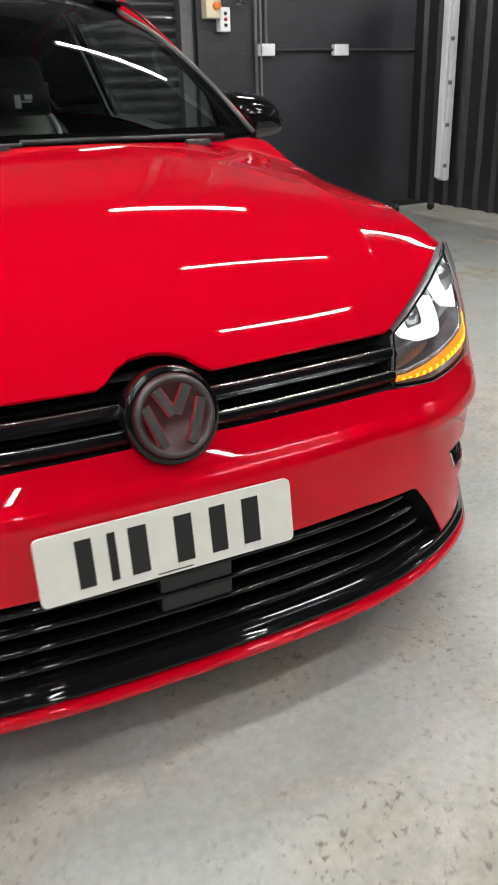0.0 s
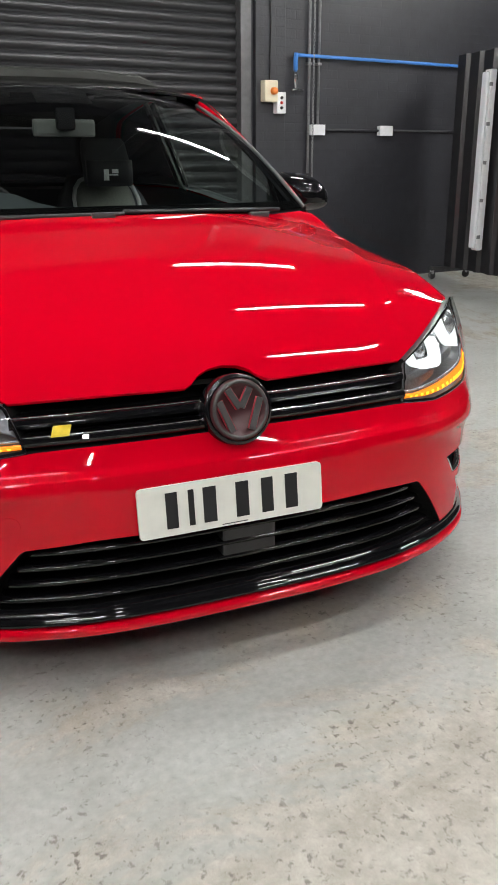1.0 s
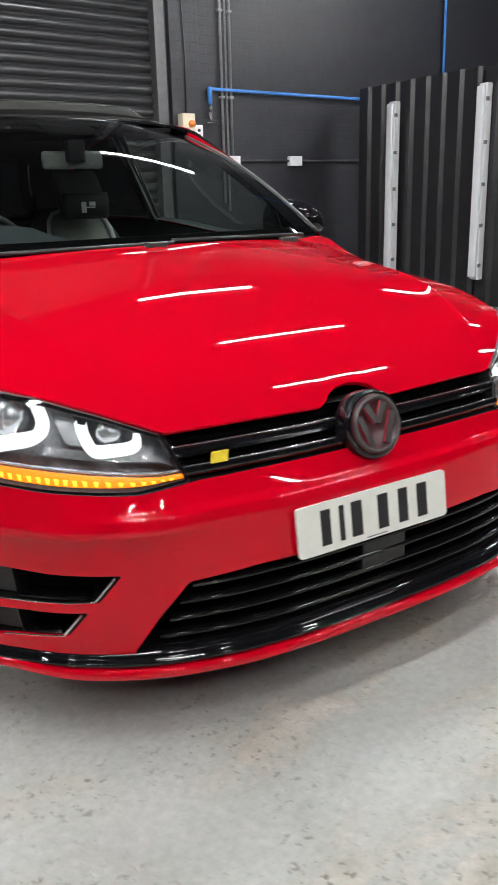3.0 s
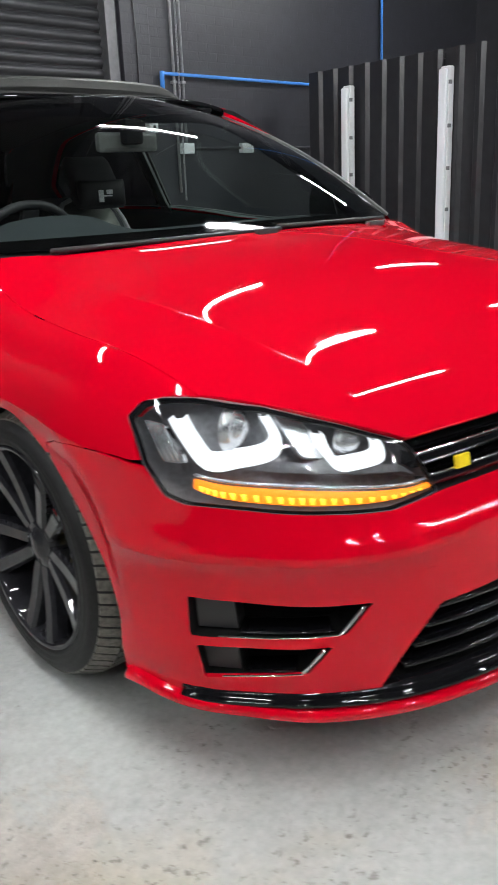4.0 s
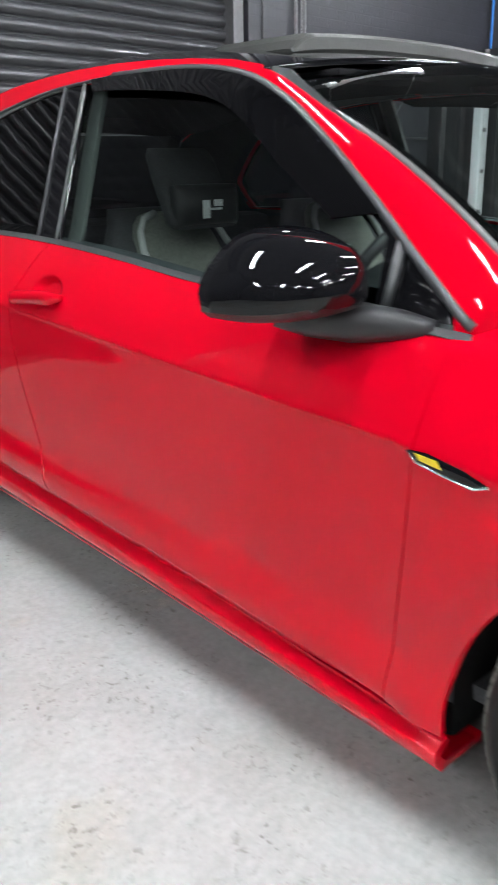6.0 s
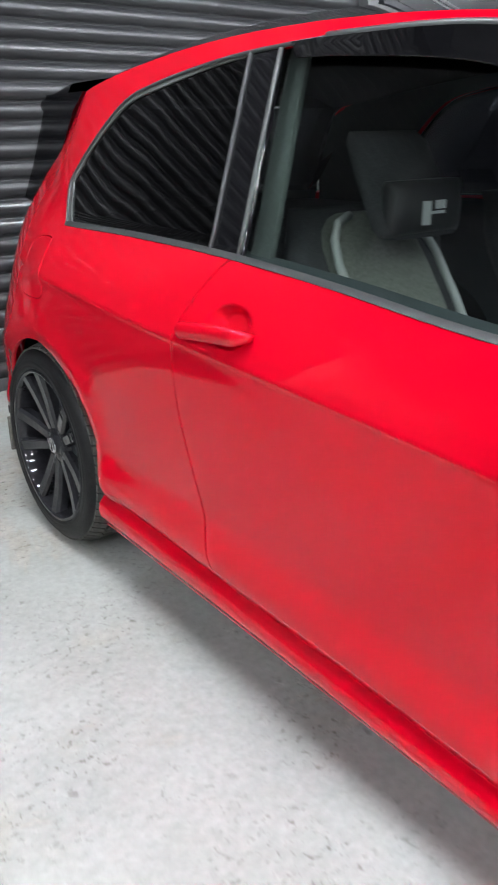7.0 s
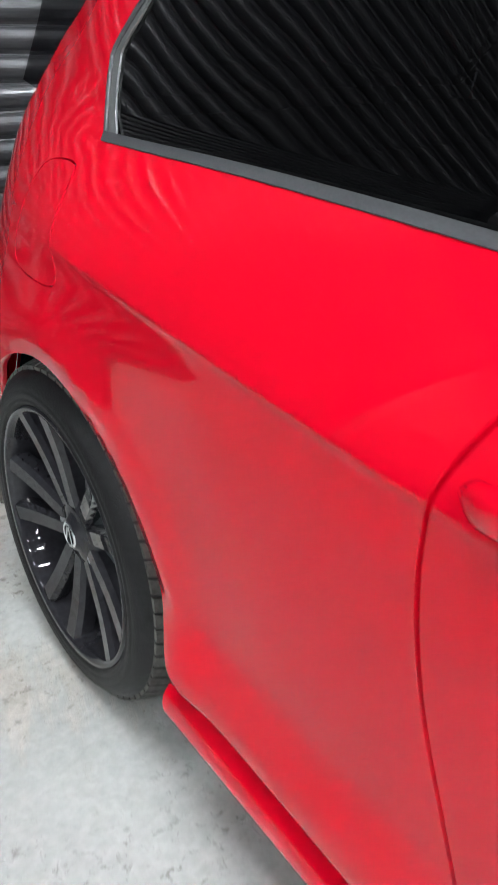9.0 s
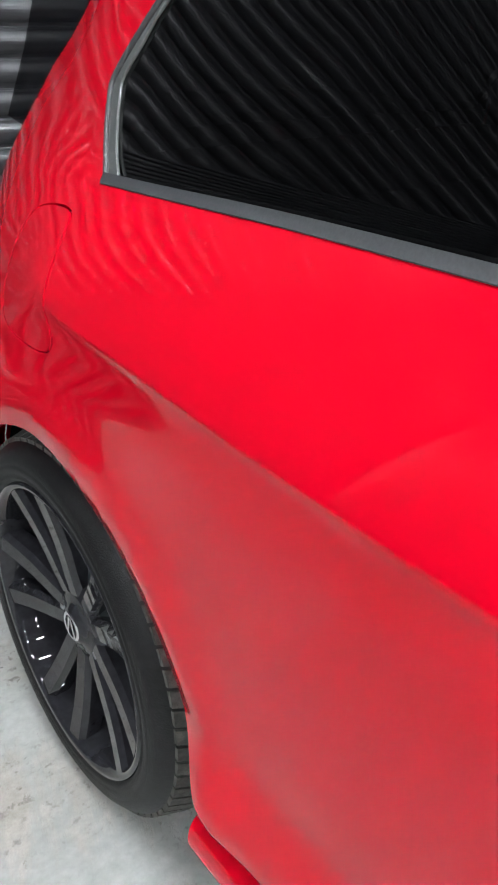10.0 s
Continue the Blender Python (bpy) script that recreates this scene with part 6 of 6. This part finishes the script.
# cabin
skin("tailgate_lining", [(-0.96, 0.62), (0.96, 0.62), (0.96, 0.985), (-0.96, 0.985)], lambda u, z: S_tail(u, z) - Vector((0, 0.022, 0)), DASH, car, h=0.06, hy=0.04, hem=False)
for mirror in (False, True):
    skin("door_lining", [(1.25, 0.28), (3.5, 0.28), (3.5, 0.978), (2.6, 0.978), (2.0, 0.935), (1.25, 0.90)], lambda y, z: S_side(y, z) + Vector((0.055, 0, 0)), DASH, car, h=0.08, hem=False, flip=True, mirror=mirror)
    skin("rear_lining", [(3.50, 0.93), (3.99, 0.93), (3.95, 1.02), (3.86, 1.15), (3.77, 1.27), (3.70, 1.305), (3.3, 1.31), (3.42, 1.23), (3.55, 1.11)], lambda y, z: S_side(y, z) + Vector((0.036, 0, 0)), DASH, car, h=0.08, hem=False, flip=True, mirror=mirror)
    skin("pillar_lining", a_low + a_top, lambda y, z: S_side(y, z) + Vector((0.022, 0, 0)), DASH, car, h=0.06, hem=False, flip=True, mirror=mirror)
    skin("rail_lining", [p for p in c_front if p[0] < 3.54] + [(2.5, 1.42), (3.1, 1.405), (3.5, 1.36), (3.72, 1.30), (3.62, 1.10)], lambda y, z: S_side(y, z) + Vector((0.034, 0, 0)), DASH, car, h=0.06, hem=False, flip=True, mirror=mirror)
    skin("belt_capping", [(1.31, 0.001), (3.47, 0.001), (3.47, 0.062), (1.31, 0.062)], lambda y, v: S_side(y, belt_z(y) + 0.003) + Vector((v, 0, 0)), DASH, car, h=0.05, hem=False, flip=True, mirror=mirror)
skin("headliner", [(s * (roof_ex(y) - 0.03), y) for s, ys in ((1, np.linspace(1.95, 3.76, 12)), (-1, np.linspace(3.76, 1.95, 12))) for y in ys], lambda x, y: S_roof(x, y) - Vector((0, 0, 0.03)), LINER, car, h=0.08, hem=False)
part("cabin_floor", add_box(bmesh.new(), -0.8, 0.8, 1.0, 4.05, 0.27, 0.30), CLOTH, car)
part("rear_bench", add_box(bmesh.new(), -0.62, 0.62, 3.25, 3.42, 0.55, 0.98, 0.05), CLOTH, car, "dark rear bench")
part("parcel_shelf", add_box(bmesh.new(), -0.60, 0.60, 3.42, 3.98, 0.93, 0.95), CLOTH, car)
part("firewall", add_box(bmesh.new(), -0.72, 0.72, 1.20, 1.24, 0.3, 0.90), DARK, car)
# dashboard: one swept hump
bm = bmesh.new()
prof = [(1.05, 0.925), (1.25, 0.938), (1.45, 0.945), (1.58, 0.955), (1.68, 0.945), (1.73, 0.90), (1.72, 0.75), (1.60, 0.60)]
rows = []
for i in range(21):
    x = -0.715 + 1.43 * i / 20
    hump = 0.062 * math.exp(-((x + 0.36) / 0.21) ** 4)
    rows.append([bm.verts.new((x, y + 0.10 * (abs(x) / 0.72) ** 2 * (1 if k == 0 else 0.3), z + hump * math.exp(-((y - 1.60) / 0.17) ** 2))) for k, (y, z) in enumerate(prof)])
for q, w in zip(rows, rows[1:]):
    for k in range(len(prof) - 1):
        bm.faces.new((q[k], w[k], w[k + 1], q[k + 1]))
part("dashboard", bm, DASH, car, "dark grey dashboard", True)
bm = bmesh.new()
SW = Matrix.Translation((-0.36, 1.80, 0.885)) @ Matrix.Rotation(radians(-65), 4, "X")
add_tube(bm, [SW @ Vector((0.183 * math.cos(a), 0.183 * math.sin(a), 0)) for a in np.linspace(0, 2 * math.pi, 33)], 0.015, 8, False)
add_box(bm, -0.17, 0.17, -0.03, 0.03, -0.012, 0.012, 0.008, SW)
add_box(bm, -0.03, 0.03, -0.17, 0.0, -0.012, 0.012, 0.008, SW)
add_box(bm, -0.065, 0.065, -0.06, 0.06, -0.03, 0.02, 0.02, SW)
part("steering_wheel", bm, SATIN_BLACK, car, "black steering wheel")


def soft_block(sections, seg=20, power=0.55):
    """A cushion: rounded sections (centre, half width, half depth) stacked along their centres."""
    bm = bmesh.new()
    rings = []
    for c, hw, hd in sections:
        ring = []
        for k in range(seg):
            w = 2 * math.pi * k / seg
            cx, sy = math.cos(w), math.sin(w)
            ring.append(bm.verts.new(Vector(c) + Vector((hw * math.copysign(abs(cx) ** power, cx), hd * math.copysign(abs(sy) ** power, sy), 0))))
        rings.append(ring)
    for q, w in zip(rings, rings[1:]):
        for k in range(seg):
            bm.faces.new((q[k], q[(k + 1) % seg], w[(k + 1) % seg], w[k]))
    bm.faces.new(rings[0])
    bm.faces.new(rings[-1])
    bmesh.ops.recalc_face_normals(bm, faces=bm.faces)
    return bm


for sx in (-1, 1):
    x = sx * 0.362
    seat = part("seat", soft_block([((x, 2.40 + 0.36 * t, 0.50 + 0.55 * t), (0.21 + 0.03 * math.sin(math.pi * t)) * (1 - 0.28 * step(0.75, 1, t)), 0.06 - 0.01 * t) for t in np.linspace(0, 1, 12)]), CLOTH, car, "dark cloth seat backrest", True)
    part("backrest_panel", soft_block([((x, 2.375 + 0.33 * t, 0.55 + 0.49 * t), w, 0.055) for t, w in ((0, 0.12), (0.3, 0.14), (0.6, 0.15), (0.75, 0.15), (0.86, 0.143), (0.93, 0.125), (0.98, 0.095), (1.0, 0.06))], 24, 0.6), PANEL_CLOTH, seat, "grey leather backrest panel", True)
    for b in (-1, 1):
        bm = bmesh.new()
        add_tube(bm, [(x + b * w, 2.32 + 0.33 * t, 0.55 + 0.49 * t) for t, w in ((0.3, 0.150), (0.6, 0.162), (0.8, 0.160), (0.9, 0.145), (0.97, 0.115), (1.0, 0.07))], 0.010, 8)
        part("seat_piping", bm, surface("pale_piping", (0.55, 0.56, 0.55), rough=0.6), seat, "pale piping along the shoulder", True)
    part("seat_cushion", soft_block([((x, 2.18, z), 0.25, 0.27) for z in (0.40, 0.43, 0.50, 0.53)]), CLOTH, seat, "", True)
    part("headrest", soft_block([((x, 2.50 + 0.12 * t, 1.00 + 0.22 * t), 0.118 * (1 - 0.12 * t ** 3) * (0.9 if t in (0, 1) else 1.0), 0.040 * (0.75 if t in (0, 1) else 1.0)) for t in (0, 0.08, 0.3, 0.6, 0.9, 1)]), CLOTH, seat, "dark cloth headrest", True)
    pad = part("headrest_pad", soft_block([((x, 2.495, 1.005 + z), 0.112, 0.034 * k) for z, k in ((0, 0.6), (0.015, 1), (0.06, 1.08), (0.10, 1), (0.115, 0.6))]), SATIN_BLACK, seat, "soft headrest pad", True)
    bm = bmesh.new()
    add_box(bm, x - 0.032, x + 0.032, 2.4555, 2.460, 1.050, 1.056)
    add_box(bm, x - 0.036, x - 0.012, 2.4555, 2.460, 1.028, 1.078)
    add_box(bm, x + 0.004, x + 0.034, 2.4555, 2.460, 1.060, 1.078)
    part("pad_mark", bm, surface("stitched_grey_mark", (0.80, 0.81, 0.82), rough=0.7, grain=0.15), pad, "plain light grey stitched mark")
# rear-view mirror: the shell's grey colour stands in for a reflection on it
bm = bmesh.new()
add_box(bm, -0.115, 0.115, 1.68, 1.71, 1.20, 1.262, 0.012)
rv = part("rear_view_mirror", bm, surface("mirror_shell_reflection", (0.10, 0.104, 0.098), rough=0.35, grain=0.1), car, "rear-view mirror with its reflection put in as grey")
part("mirror_stem", add_box(bmesh.new(), -0.034, 0.034, 1.64, 1.685, 1.222, 1.30, 0.012), LINER, rv)
for sx in (-1, 1):
    part("sun_visor", add_box(bmesh.new(), sx * 0.33 - 0.17, sx * 0.33 + 0.17, 1.86, 1.98, 1.345, 1.36, 0.005), LINER, car)
